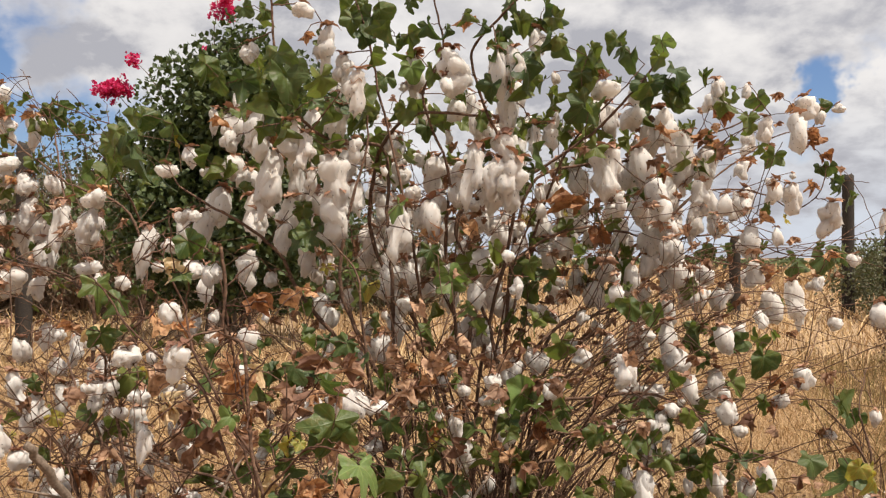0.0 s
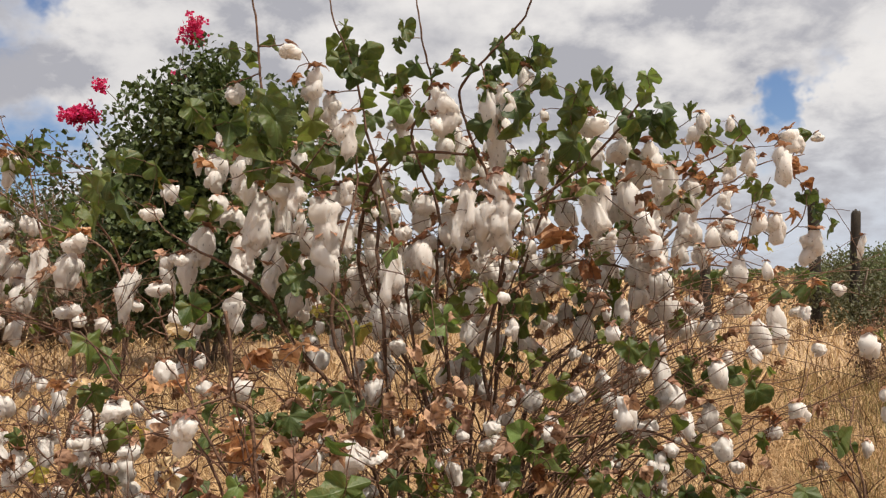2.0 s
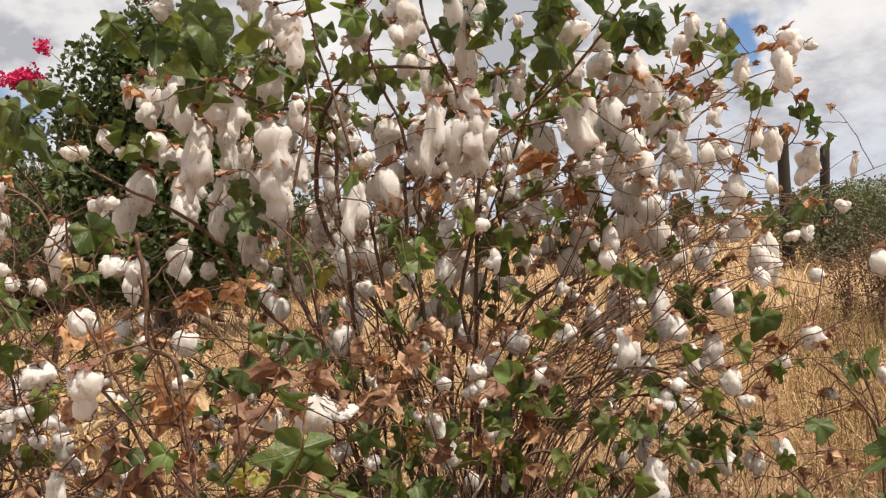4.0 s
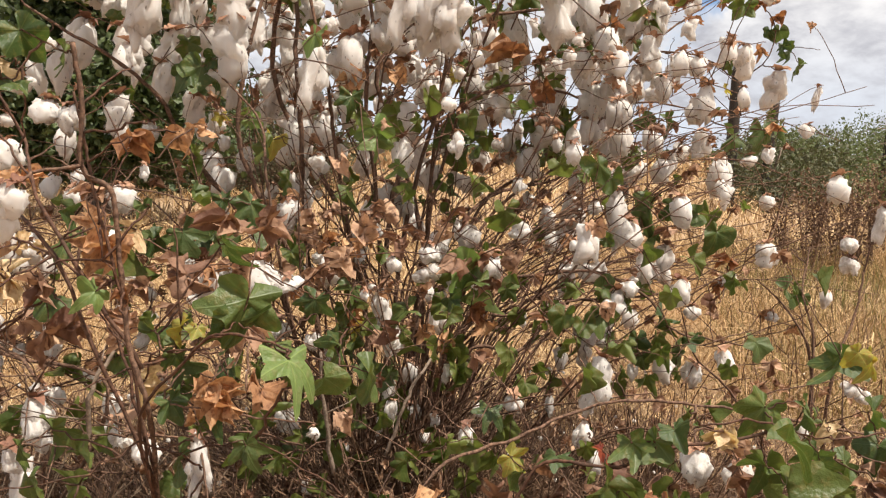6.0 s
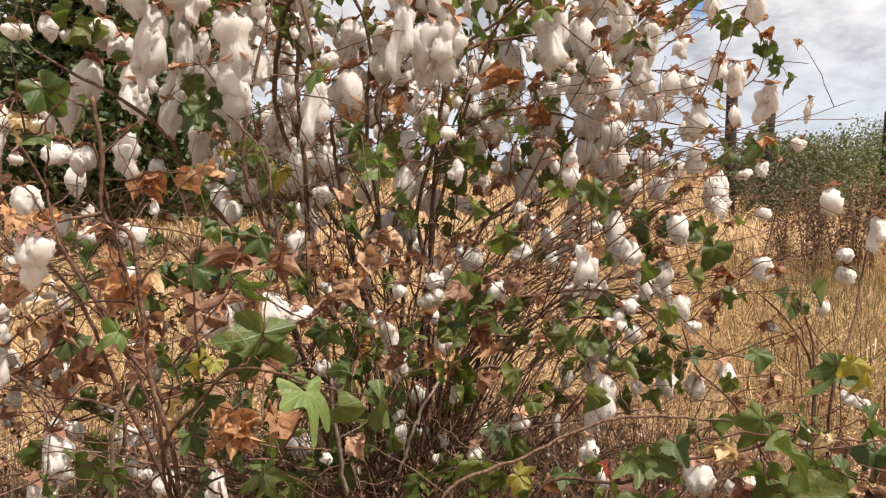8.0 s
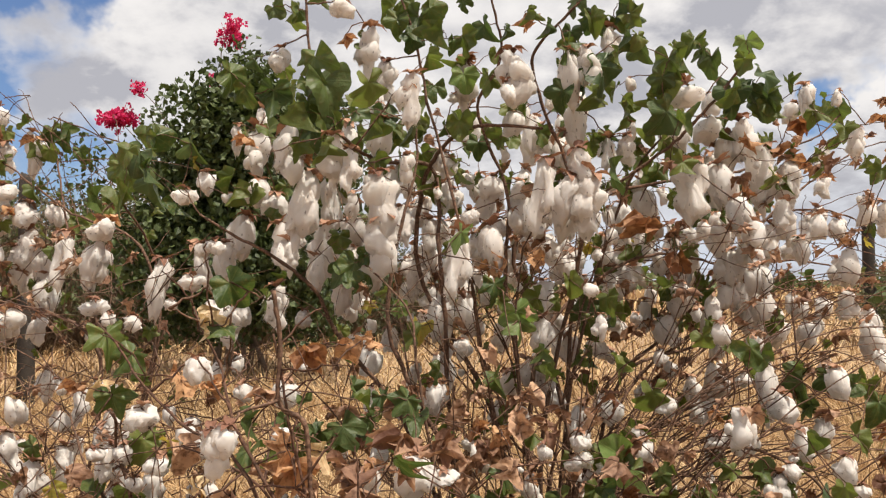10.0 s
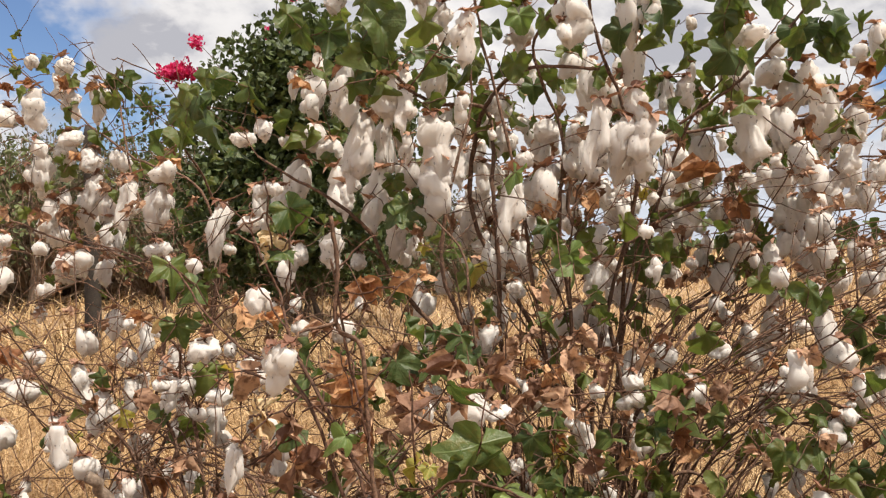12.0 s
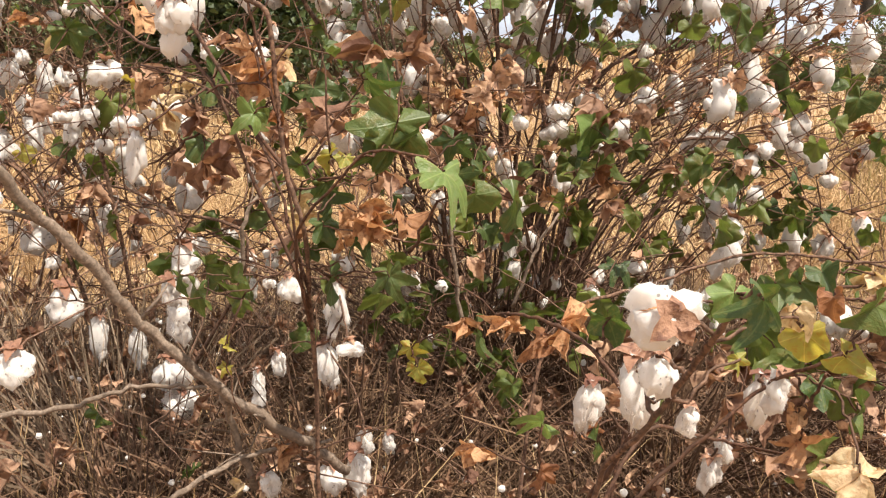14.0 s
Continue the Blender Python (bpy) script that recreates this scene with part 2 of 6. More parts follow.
class Shell:
    """Vertices and faces gathered for one mesh."""

    def __init__(self):
        self.v, self.f, self.count = [], [], 0

    def add(self, verts, faces):
        self.v.append(np.asarray(verts, float))
        self.f += [tuple(i + self.count for i in face) for face in faces]
        self.count += len(verts)

    def mesh(self, name, material, smooth=True):
        me = bpy.data.meshes.new(name)
        me.from_pydata(np.concatenate(self.v).tolist() if self.v else [], [], self.f)
        me.materials.append(material)
        if smooth:
            me.polygons.foreach_set("use_smooth", [True] * len(me.polygons))
        me.update()
        return me


def part(name, mesh, parent, label="", at=None):
    ob = new(name, mesh)
    ob.parent = parent
    if at is not None:
        ob.matrix_basis = at
    return tagged(ob, label)


def glide(points, steps=6):
    """A smooth line through points, with no overshoot where they stand close."""
    p = np.asarray(points, float)
    p = np.vstack([2 * p[0] - p[1], p, 2 * p[-1] - p[-2]])
    k = np.r_[0, np.cumsum(np.sqrt(np.linalg.norm(np.diff(p, axis=0), axis=1)) + 1e-4)]
    out = []
    for i in range(1, len(p) - 2):
        a, b, c, d = p[i - 1 : i + 3]
        ka, kb, kc, kd = k[i - 1 : i + 3]
        for t in kb + (kc - kb) * np.arange(steps) / steps:
            ab = (a * (kb - t) + b * (t - ka)) / (kb - ka)
            bc = (b * (kc - t) + c * (t - kb)) / (kc - kb)
            cd = (c * (kd - t) + d * (t - kc)) / (kd - kc)
            abc = (ab * (kc - t) + bc * (t - ka)) / (kc - ka)
            bcd = (bc * (kd - t) + cd * (t - kb)) / (kd - kb)
            out.append((abc * (kc - t) + bcd * (t - kb)) / (kc - kb))
    out.append(p[-2])
    return np.array(out)


def tube(shell, line, radii, sides=6):
    """A round, tapering limb along a line."""
    line, n = np.asarray(line, float), len(line)
    run = np.gradient(line, axis=0)
    run /= np.linalg.norm(run, axis=1)[:, None] + 1e-9
    side = np.cross(run, (0.31, 0.77, 0.55))
    side /= np.linalg.norm(side, axis=1)[:, None] + 1e-9
    up = np.cross(run, side)
    a = np.arange(sides) * 2 * np.pi / sides
    ring = side[:, None] * np.cos(a)[None, :, None] + up[:, None] * np.sin(a)[None, :, None]
    verts = (line[:, None] + ring * np.asarray(radii)[:, None, None]).reshape(-1, 3)
    faces = [(i * sides + j, i * sides + (j + 1) % sides, (i + 1) * sides + (j + 1) % sides, (i + 1) * sides + j) for i in range(n - 1) for j in range(sides)]
    faces += [tuple(range(sides))[::-1], tuple((n - 1) * sides + j for j in range(sides))]
    shell.add(verts, faces)


def frame_of(tip, normal):
    """A turn whose y axis runs along tip, with z near the normal."""
    y = Vector(tip).normalized()
    x = y.cross(Vector(normal)).normalized()
    return Matrix((x, y, x.cross(y))).transposed().to_4x4()


LOBES = (0.40, 0.58, 0.66, 0.60, 0.76, 0.88, 0.66, 0.84, 1.0, 0.84, 0.66, 0.88, 0.76, 0.60, 0.66, 0.58, 0.40)
DEEP_LOBES = (0.30, 0.50, 0.66, 0.46, 0.60, 0.95, 0.55, 0.58, 1.12, 0.58, 0.55, 0.95, 0.60, 0.46, 0.66, 0.50, 0.30)


def leaf_shape(seed, curl, crumple, points=49, deep=False, fold=0.2):
    """A five-lobed cotton leaf with its stalk end at the origin, about 1.5 across: folded along the midrib, drooping and nibbled at the rim."""
    r = np.random.default_rng(seed)
    rim = np.array(DEEP_LOBES if deep else LOBES) * (1 + r.normal(0, 0.07, 17))
    deg = np.linspace(-160, 160, points)
    rim = np.interp(deg, np.arange(-160, 161, 20), rim)
    for _ in range(1 if deep else 2 + seed % 3):
        rim = np.r_[rim[0], (rim[:-2] + 2 * rim[1:-1] + rim[2:]) / 4, rim[-1]]
    for _ in range(int(r.integers(0, 3))):
        bite = int(r.integers(3, points - 4))
        rim[bite : bite + 2] *= r.uniform(0.6, 0.85)
    rim = rim * (1 + r.normal(0, 0.018, points))
    a = np.radians(deg) + 0.04 * np.sin(deg * 0.09 + seed)
    rib = 0.045 * np.cos(np.radians(deg) * 6)
    p1, p2, p3, lean = r.uniform(0, 6.3), r.uniform(0, 6.3), r.uniform(0, 6.3), r.normal(0, 0.22)
    verts = [(0, 0, 0)]
    for share in (0.25, 0.5, 0.76, 1.0):
        rad = rim * share if share == 1 else share * (0.75 * rim + 0.16)
        x, y = rad * np.sin(a), rad * np.cos(a)
        z = -curl * rad**2 * (1 + 0.5 * np.sin(a * 2 + p2)) + rib * share + crumple * 1.6 * share * np.sin(a * 3 + p1) + crumple * share**2 * np.sin(a * 7 + p3)
        z = z + lean * x * np.abs(x) + fold * np.abs(x)
        x = x / math.sqrt(1 + fold * fold)
        verts += list(zip(x, y, z))
    n = points
    faces = [(0, i + 1, i) for i in range(1, n)]
    faces += [(k + i, k + i + 1, k + i + n + 1, k + i + n) for k in (0, n, 2 * n) for i in range(1, n)]
    return verts, faces


def crumpled_shape(seed):
    """A dried leaf rolled into itself, or a spray of curled dry bracts, about 1.3 long."""
    r = np.random.default_rng(seed)
    if seed % 2:
        verts, faces = leaf_shape(seed, 0.25, 0.10, 31, True)
        v = np.array(verts)
        off = Vector((seed * 1.3, seed * 0.7, 0))
        v[1:] += np.array([tuple(noise.noise_vector(Vector(q) * 2.6 + off) * 0.30 + noise.noise_vector(Vector(q) * 6.0 + off) * 0.10) for q in v[1:]])
        turn = v[:, 0] * r.uniform(1.8, 3.2)
        v[:, 2] += np.abs(v[:, 0]) * 0.3 - 0.35 * v[:, 1] ** 2
        v[:, 0] = np.sin(turn) * 0.5
        v[:, 2] += (1 - np.cos(turn)) * 0.45
        return v * 0.85, faces
    verts, faces = [], []
    for k in range(6):
        a, heave = r.uniform(-1.5, 1.5), r.uniform(-0.5, 0.7)
        out, side = np.array((math.sin(a), math.cos(a), heave)), np.array((math.cos(a), -math.sin(a), 0))
        out /= np.linalg.norm(out)
        up = np.cross(side, out)
        reach, bend, twist, cup = r.uniform(0.55, 1.05), r.uniform(-1.6, 1.6), r.uniform(-2.2, 2.2), r.uniform(0.6, 1.6)
        base = len(verts)
        for s, w in ((0.0, 0.04), (0.16, 0.16), (0.36, 0.25), (0.58, 0.27), (0.78, 0.19), (0.93, 0.09), (1.06, 0.01)):
            mid = out * reach * s + up * bend * s * s * 0.5
            c, q = math.cos(twist * s), math.sin(twist * s)
            across, lift = side * c + up * q, up * c - side * q
            w *= 1 + r.normal(0, 0.16)
            mid = mid + r.normal(0, 0.025, 3)
            verts += [mid - across * w + lift * w * cup, mid - across * w * 0.5 + lift * w * cup * 0.2, mid, mid + across * w * 0.5 + lift * w * cup * 0.2, mid + across * w + lift * w * cup * r.uniform(0.6, 1.4)]
        faces += [(base + i * 5 + j, base + i * 5 + j + 1, base + i * 5 + j + 6, base + i * 5 + j + 5) for i in range(6) for j in range(4)]
    return np.array(verts), faces


def leaf_mesh(kind, n):
    shell = Shell()
    dry = kind in ("dry", "tan")
    shell.add(*(crumpled_shape(n * 13 + 5) if dry else leaf_shape(n * 7 + 3, 0.30 + 0.16 * (n % 3), 0.08, 49, n % 2 == 0, (0.10, 0.25, 0.20, 0.6, 0.3, 0.8, 0.15, 0.4)[n])))
    return shell.mesh(f"{kind}_leaf", LEAF[kind])


LEAF_MESH = {kind: [leaf_mesh(kind, n) for n in range(8)] for kind in LEAF}


def ball(radius_noise, seed, subdivisions=2):
    bm = bmesh.new()
    bmesh.ops.create_icosphere(bm, subdivisions=subdivisions, radius=0.5)
    off = Vector((seed * 3.1, seed * 1.7, seed * 0.9))
    for v in bm.verts:
        d = v.co.normalized()
        lump = noise.noise(d * 1.4 + off) * 0.30 + abs(noise.noise(d * 2.6 + off)) * 0.26 + noise.noise(d * 6.0 + off) * 0.12 + noise.noise(d * 13.0 + off) * 0.05 - 0.08
        v.co = d * 0.5 * (1 + lump * radius_noise)
    bm.verts.index_update()
    verts, faces = [tuple(v.co) for v in bm.verts], [tuple(v.index for v in f.verts) for f in bm.faces]
    bm.free()
    return np.array(verts), faces


def puffed(seed, hang, fine, fuzz):
    """Locks of lint that hang from the origin and fill a unit box below it, with loose fibres standing off them."""
    r = np.random.default_rng(seed + 100)
    count = int(r.integers(3, 6))
    shell, skin = Shell(), []
    for k in range(count):
        a = 2 * np.pi * k / count + r.uniform(-0.5, 0.5)
        v, f = ball(1.0, seed * 11 + k, fine)
        v = v * 2
        drop = np.clip((1 - v[:, 2]) / 2, 0, 1)
        if hang:
            # a slender lock, narrow at the bur, fuller and ragged towards its end
            long, wide, spread = (1.0, 0.22, 0.03) if k == 0 else (r.uniform(0.45, 0.8), r.uniform(0.13, 0.20), r.uniform(0.10, 0.18))
            girth = wide * (0.85 + 0.25 * np.sin(drop * 7 + k * 2 + seed))
            v = v * np.stack([girth, girth, np.full(len(v), long / 2)], 1)
            v[:, 2] = np.sign(v[:, 2]) * np.abs(v[:, 2] * 2 / long) ** 0.8 * long / 2 - long / 2 - (0 if k == 0 else r.uniform(0, 0.9 - long))
            v[:, 0] += math.cos(a) * spread * (0.6 + 0.5 * drop) + 0.06 * np.sin(v[:, 2] * 6 + seed + k)
            v[:, 1] += math.sin(a) * spread * (0.6 + 0.5 * drop)
            grain = (4.0, 4.0, 1.8)
        else:
            wide, out = r.uniform(0.25, 0.36), r.uniform(0.12, 0.20)
            v = v * wide * (1, 1, r.uniform(0.9, 1.35)) @ np.array(pose(0, 0, 0, r.uniform(-25, 25), r.uniform(-25, 25), 0))[:3, :3].T
            v = v + (math.cos(a) * out, math.sin(a) * out, r.uniform(-0.14, 0.14))
            grain = (3.6, 3.6, 3.0)
        heart = v.mean(0)
        sway = [noise.noise_vector(Vector(q * grain) + Vector((seed, k, 0))) * 0.085 + noise.noise_vector(Vector(q * grain) * 3 + Vector((k, seed, 0))) * 0.035 + noise.noise_vector(Vector(q) * 22) * 0.010 for q in v]
        v = v + np.array([tuple(w) for w in sway])
        v[:, 2] -= drop**3 * np.array([noise.noise(Vector((q[0] * 11, q[1] * 11, seed))) for q in v]) * (0.20 if hang else 0.08)
        skin.append((v, heart))
        shell.add(v, f)
    everything = np.concatenate(shell.v)
    low, size = everything.min(0), np.ptp(everything, axis=0)
    for i in r.integers(0, 10**6, fuzz):
        v, heart = skin[int(i) % count]
        root = v[int(i) // count % len(v)] + r.normal(0, 0.015, 3)
        go = (root - heart) * (1, 1, 0.35)
        go /= np.linalg.norm(go) + 1e-6
        tip = root + go * r.uniform(0.0, 0.04) + r.normal(0, 0.018, 3) - (0, 0, 0.01)
        across = np.cross(go, r.normal(size=3)) * 0.0022
        shell.add([root - go * 0.03 - across, root - go * 0.03 + across, tip], [(0, 1, 2)])
    fit = np.concatenate(shell.v)
    fit = (fit - low - size / 2) / size - (0, 0, 0.44)
    shell.v = [fit]
    return shell


LINT_MESH = [puffed(n, n >= 7, 3, 3000).mesh("lint", LINT) for n in range(14)]
SMALL_LINT = []
for n in range(8):
    form = puffed(n + 30, n >= 3, 2, 700)
    SMALL_LINT.append((form.v[0], form.f))


def bur_mesh(seed):
    """The dry bur: pointed, spread bracts round the stalk's end."""
    r = np.random.default_rng(seed + 40)
    shell = Shell()
    for k in range(5):
        a = 2 * np.pi * k / 5 + r.uniform(-0.3, 0.3)
        out, side = np.array((math.cos(a), math.sin(a), 0)), np.array((-math.sin(a), math.cos(a), 0))
        reach, drop = r.uniform(0.36, 0.60), r.uniform(-0.25, 0.35)
        rows = []
        for s, w in ((0.0, 0.06), (0.35, 0.19), (0.7, 0.14), (1.0, 0.01)):
            mid = out * reach * s + np.array((0, 0, 0.06 + 0.16 * math.sin(s * 2.6) - drop * s * s))
            rows += [mid - side * w - out * 0.03, mid - (0, 0, 0.05 * (w > 0.05)), mid + side * w - out * 0.03]
        faces = [(i * 3 + j, i * 3 + j + 1, i * 3 + j + 4, i * 3 + j + 3) for i in range(3) for j in range(2)]
        shell.add(rows, faces)
    return shell.mesh("bur", BUR)


BUR_MESH = [bur_mesh(n) for n in range(5)]


class Plant:
    """A cotton shrub: stems and branches, and what grows on them."""

    every = []

    def __init__(self, label, x, y, group="cotton shrubs"):
        self.root = tagged(new("cotton_shrub"), label, "shrub", group)
        self.root.location = (x, y, 0)
        self.base = np.array((x, y, 0.0))
        self.shells, self.points, self.owner = [], [], []
        self.count, self.table = 0, None
        Plant.every.append(self)

    def branch(self, thick, thin, *points):
        line = glide(points, 7)
        line[1:-1] += rng.normal(0, 0.05, (len(line) - 2, 3)) * np.minimum(0.05, np.linalg.norm(np.diff(line, axis=0), axis=1)[1:, None])
        shell = Shell()
        slim = 0.5 if self.base[1] < 2.0 else 0.66
        thick, thin = thick * slim, thin * 0.85
        tube(shell, line - self.base, np.linspace(thick, thin, len(line)) * (1 + 0.12 * np.sin(np.arange(len(line)) * 2.4)), 6)
        self.shells.append((shell, thick))
        keep = line[len(line) // 5 :]
        self.points += list(keep)
        self.owner += [len(self.shells) - 1] * len(keep)

    def twig(self, start, end, owner, thick, sag=0.04):
        gap = np.linalg.norm(end - start)
        mid = (start + end) / 2 + (0, 0, sag * gap) + rng.normal(0, 0.035 * gap, 3)
        late = end * 0.85 + mid * 0.15 + (0, 0, sag * gap * 0.5)
        line = glide([start, mid, late, end], 3)
        line[1:-1] += rng.normal(0, 0.002, (len(line) - 2, 3))
        tube(self.shells[owner][0], line - self.base, np.linspace(thick, thick * 0.55, len(line)), 4)
        self.points += list(line[2:-1])
        self.owner += [owner] * (len(line) - 3)

    def close(self):
        for shell, thick in self.shells:
            name = "stem" if thick > 0.0075 else "branch"
            part(name, shell.mesh(name, STEM if thick > 0.0032 else RED_STEM), self.root)


def nearest(spot):
    """The plant, the point of its branches and the branch that lie best for a stalk to spot."""
    best = None
    for plant in Plant.every:
        if plant.count != len(plant.points):
            plant.count, plant.table = len(plant.points), np.array(plant.points)
        pts = plant.table
        d = np.linalg.norm(pts - spot, axis=1) + 0.35 * np.maximum(0, pts[:, 2] - spot[2] - 0.12)
        i = int(d.argmin())
        if best is None or d[i] < best[0]:
            best = (d[i], plant, pts[i], plant.owner[i])
    return best


def grow(items, thick, fasten):
    """Fastens items (rows beginning x, y, z) to the branches, those nearest to them first."""
    order = sorted(items, key=lambda row: nearest(np.array(row[:3]))[0])
    for row in order:
        spot = np.array(row[:3])
        _, plant, start, owner = nearest(spot)
        plant.twig(start, spot, owner, thick)
        fasten(plant, row)


def boll(plant, row, nod=0.0):
    x, y, z, wide, tall = row
    wide, tall = min(wide, 0.092), min(tall, 0.19)
    spot = Vector((x, y, z)) - Vector(plant.base)
    k = int(rng.integers(0, 7)) + (7 if tall > 1.25 * wide else 0)
    tall *= 1.28 if k >= 7 else 1.0
    tip = rng.normal(0, 0.12, 2)
    m = Matrix.Translation(spot) @ pose(0, 0, 0, math.degrees(tip[0]) + nod, math.degrees(tip[1])) @ pose(0, 0, 0, 0, 0, rng.uniform(0, 360))
    size = 0.5 * (wide + min(tall, wide * 1.6)) * 0.92
    bur = part("boll", BUR_MESH[int(rng.integers(0, 5))], plant.root, "", m @ Matrix.Diagonal((size, size, size, 1)))
    part("lint", LINT_MESH[k], bur, "", Matrix.Diagonal((wide * 1.24 / size, wide * 1.1 / size, tall * 1.16 / size, 1)))


def leaf(kind):
    def fasten(plant, row):
        x, y, z, size = row
        size *= {"dry": 1.0, "tan": 1.05, "yellow": 0.80, "light": 0.90}.get(kind, 0.99)
        tip = Vector((rng.normal(0, 0.5), rng.normal(-0.1, 0.45), rng.uniform(-1.5, -0.15)))
        face = Vector((rng.normal(0.1, 0.75), rng.normal(-0.5, 0.6), rng.uniform(0.1, 1.0)))
        form = int(rng.integers(0, 8))
        if z > 1.65:
            # the highest leaves hang limp and folded
            tip.z, form = tip.z - 1.0, (3, 5, 7, 1)[form % 4]
        m = Matrix.Translation(Vector((x, y, z)) - Vector(plant.base)) @ frame_of(tip, face) @ Matrix.Diagonal((size / 1.2,) * 3 + (1,))
        part("leaf", LEAF_MESH[kind][form], plant.root, "", m)

    return fasten


class Mass:
    """Bolls or leaves past those that are parts of their own, joined by plant."""

    def __init__(self, name, meshes, material):
        self.name, self.material, self.shells = name, material, {}
        self.forms = [(np.array([v.co for v in me.vertices]), [tuple(f.vertices) for f in me.polygons]) for me in meshes]

    def lay(self, plant, m):
        v, f = self.forms[int(rng.integers(0, len(self.forms)))]
        m = np.array(m)
        self.shells.setdefault(plant, Shell()).add(v @ m[:3, :3].T + m[:3, 3], f)

    def close(self):
        for plant, shell in self.shells.items():
            tagged(part(self.name, shell.mesh(self.name, self.material), plant.root), kind="stuff")


def wilted_mesh(n):
    """A limp leaf, folded down along its midrib."""
    shell = Shell()
    shell.add(*leaf_shape(n * 11 + 5, 0.30 + 0.12 * (n % 3), 0.10, 33, n % 3 == 0, (0.5, 0.9, 1.3, 0.7, 1.6, 0.35, 1.1, 0.8)[n]))
    return shell.mesh("wilted_leaf", LEAF_MASS["green"])


lint_mass = Mass("lint", LINT_MESH[:1], LOOSE_LINT)
lint_mass.forms = SMALL_LINT
bur_mass = Mass("bur", BUR_MESH, BUR)
dry_mass = Mass("dry_foliage", LEAF_MESH["dry"], LEAF_MASS["dry"])
green_mass = Mass("foliage", [wilted_mesh(n) for n in range(8)], LEAF_MASS["green"])


def small_boll(plant, row):
    x, y, z, wide, tall = row
    m = Matrix.Translation(Vector((x, y, z)) - Vector(plant.base)) @ pose(0, 0, 0, rng.normal(0, 8), rng.normal(0, 8), rng.uniform(0, 360))
    lint_mass.lay(plant, m @ Matrix.Diagonal((wide * 1.2, wide * 1.1, tall * 1.15, 1)))
    bur_mass.lay(plant, m @ Matrix.Diagonal((wide, wide, wide, 1)))


def small_leaf(mass):
    def fasten(plant, row):
        x, y, z, size = row
        tip = Vector((rng.normal(0, 0.5), rng.normal(0, 0.5), rng.uniform(-2.2, -0.4)))
        face = Vector((rng.normal(0, 0.6), rng.normal(-0.4, 0.6), rng.uniform(0.0, 1.0)))
        mass.lay(plant, Matrix.Translation(Vector((x, y, z)) - Vector(plant.base)) @ frame_of(tip, face) @ Matrix.Diagonal((size / 1.2,) * 3 + (1,)))

    return fasten

# ---- ground ----
def rise(x, y):
    return 0.05 * noise.noise(Vector((x * 0.35, y * 0.35, 0))) + 0.25 * noise.noise(Vector((x * 0.03, y * 0.03, 3.0))) * min(1.0, max(0.0, (math.hypot(x, y) - 8) / 40))


def ground():
    steps = [0, 0.3, 0.6, 0.9, 1.2, 1.6, 2, 2.5, 3, 3.6, 4.3, 5, 6, 7, 8.5, 10, 12, 14, 17, 20, 25, 30, 40, 55, 80, 120, 200, 400, 900, 2000]
    axis = [-s for s in steps[:0:-1]] + steps
    n, shell = len(axis), Shell()
    verts = [(x, y + 2.5, rise(x, y + 2.5)) for y in axis for x in axis]
    shell.add(verts, [(j * n + i, j * n + i + 1, (j + 1) * n + i + 1, (j + 1) * n + i) for j in range(n - 1) for i in range(n - 1)])
    return tagged(new("ground", shell.mesh("ground", SOIL)), "dry sandy soil of a fallow field", "ground", kind="structure")


ground()


def blades(name, material, label, category, count, spot, height, width, lean, root=None):
    """Many thin blades or stalks, each of its own tint; spot(): where one stands."""
    g = np.random.default_rng(len(name) * 31 + count)
    at = [spot(g) for _ in range(count)]
    foot = np.array([(x, y, rise(x, y) - 0.01) for x, y in at])
    h, w = np.array([height(g, x, y) for x, y in at])[:, None], np.array([width(g, x, y) for x, y in at])[:, None]
    a, b = g.uniform(0, 2 * np.pi, count), g.uniform(0, 2 * np.pi, count)
    side = np.stack([np.cos(a), np.sin(a), 0 * a], 1) * w / 2
    push = np.stack([np.cos(b), np.sin(b), 0 * b], 1) * h * np.abs(g.normal(0, lean, count))[:, None]
    up = np.array((0, 0, 1.0))
    mid = foot + push * 0.35 + up * h * 0.55
    tip = foot + push + up * h * np.maximum(0.45, 1 - lean * 0.5 * g.random(count))[:, None] * np.where(g.random(count) < 0.33 * lean, g.uniform(0.08, 0.5, count), 1.0)[:, None]
    verts = np.stack([foot - side, foot + side, mid - side * 0.8, mid + side * 0.8, tip], 1).reshape(-1, 3)
    faces = [q for k in range(0, 5 * count, 5) for q in ((k, k + 1, k + 3, k + 2), (k + 2, k + 3, k + 4))]
    shell = Shell()
    shell.add(verts, faces)
    return tagged(new(name, shell.mesh(name, material, False)), label, category, kind="stuff")


def near_field(g):
    """Tufts with gaps of bare soil; thin under the shrubs."""
    while True:
        y = 2.0 + 9.0 * g.random() ** 0.8
        x = g.uniform(-1.0, 1.0) * (2.2 + y * 0.62) + 0.04 * y
        tuft = noise.noise(Vector((x * 5.0, y * 5.0, 11))) + 0.5 * noise.noise(Vector((x * 13.0, y * 13.0, 4)))
        shade = (x / 1.5) ** 2 + ((y - 2.7) / 0.95) ** 2 < 1
        if tuft > g.uniform(-0.75, 0.25) and (not shade or g.random() < 0.2):
            return x, y


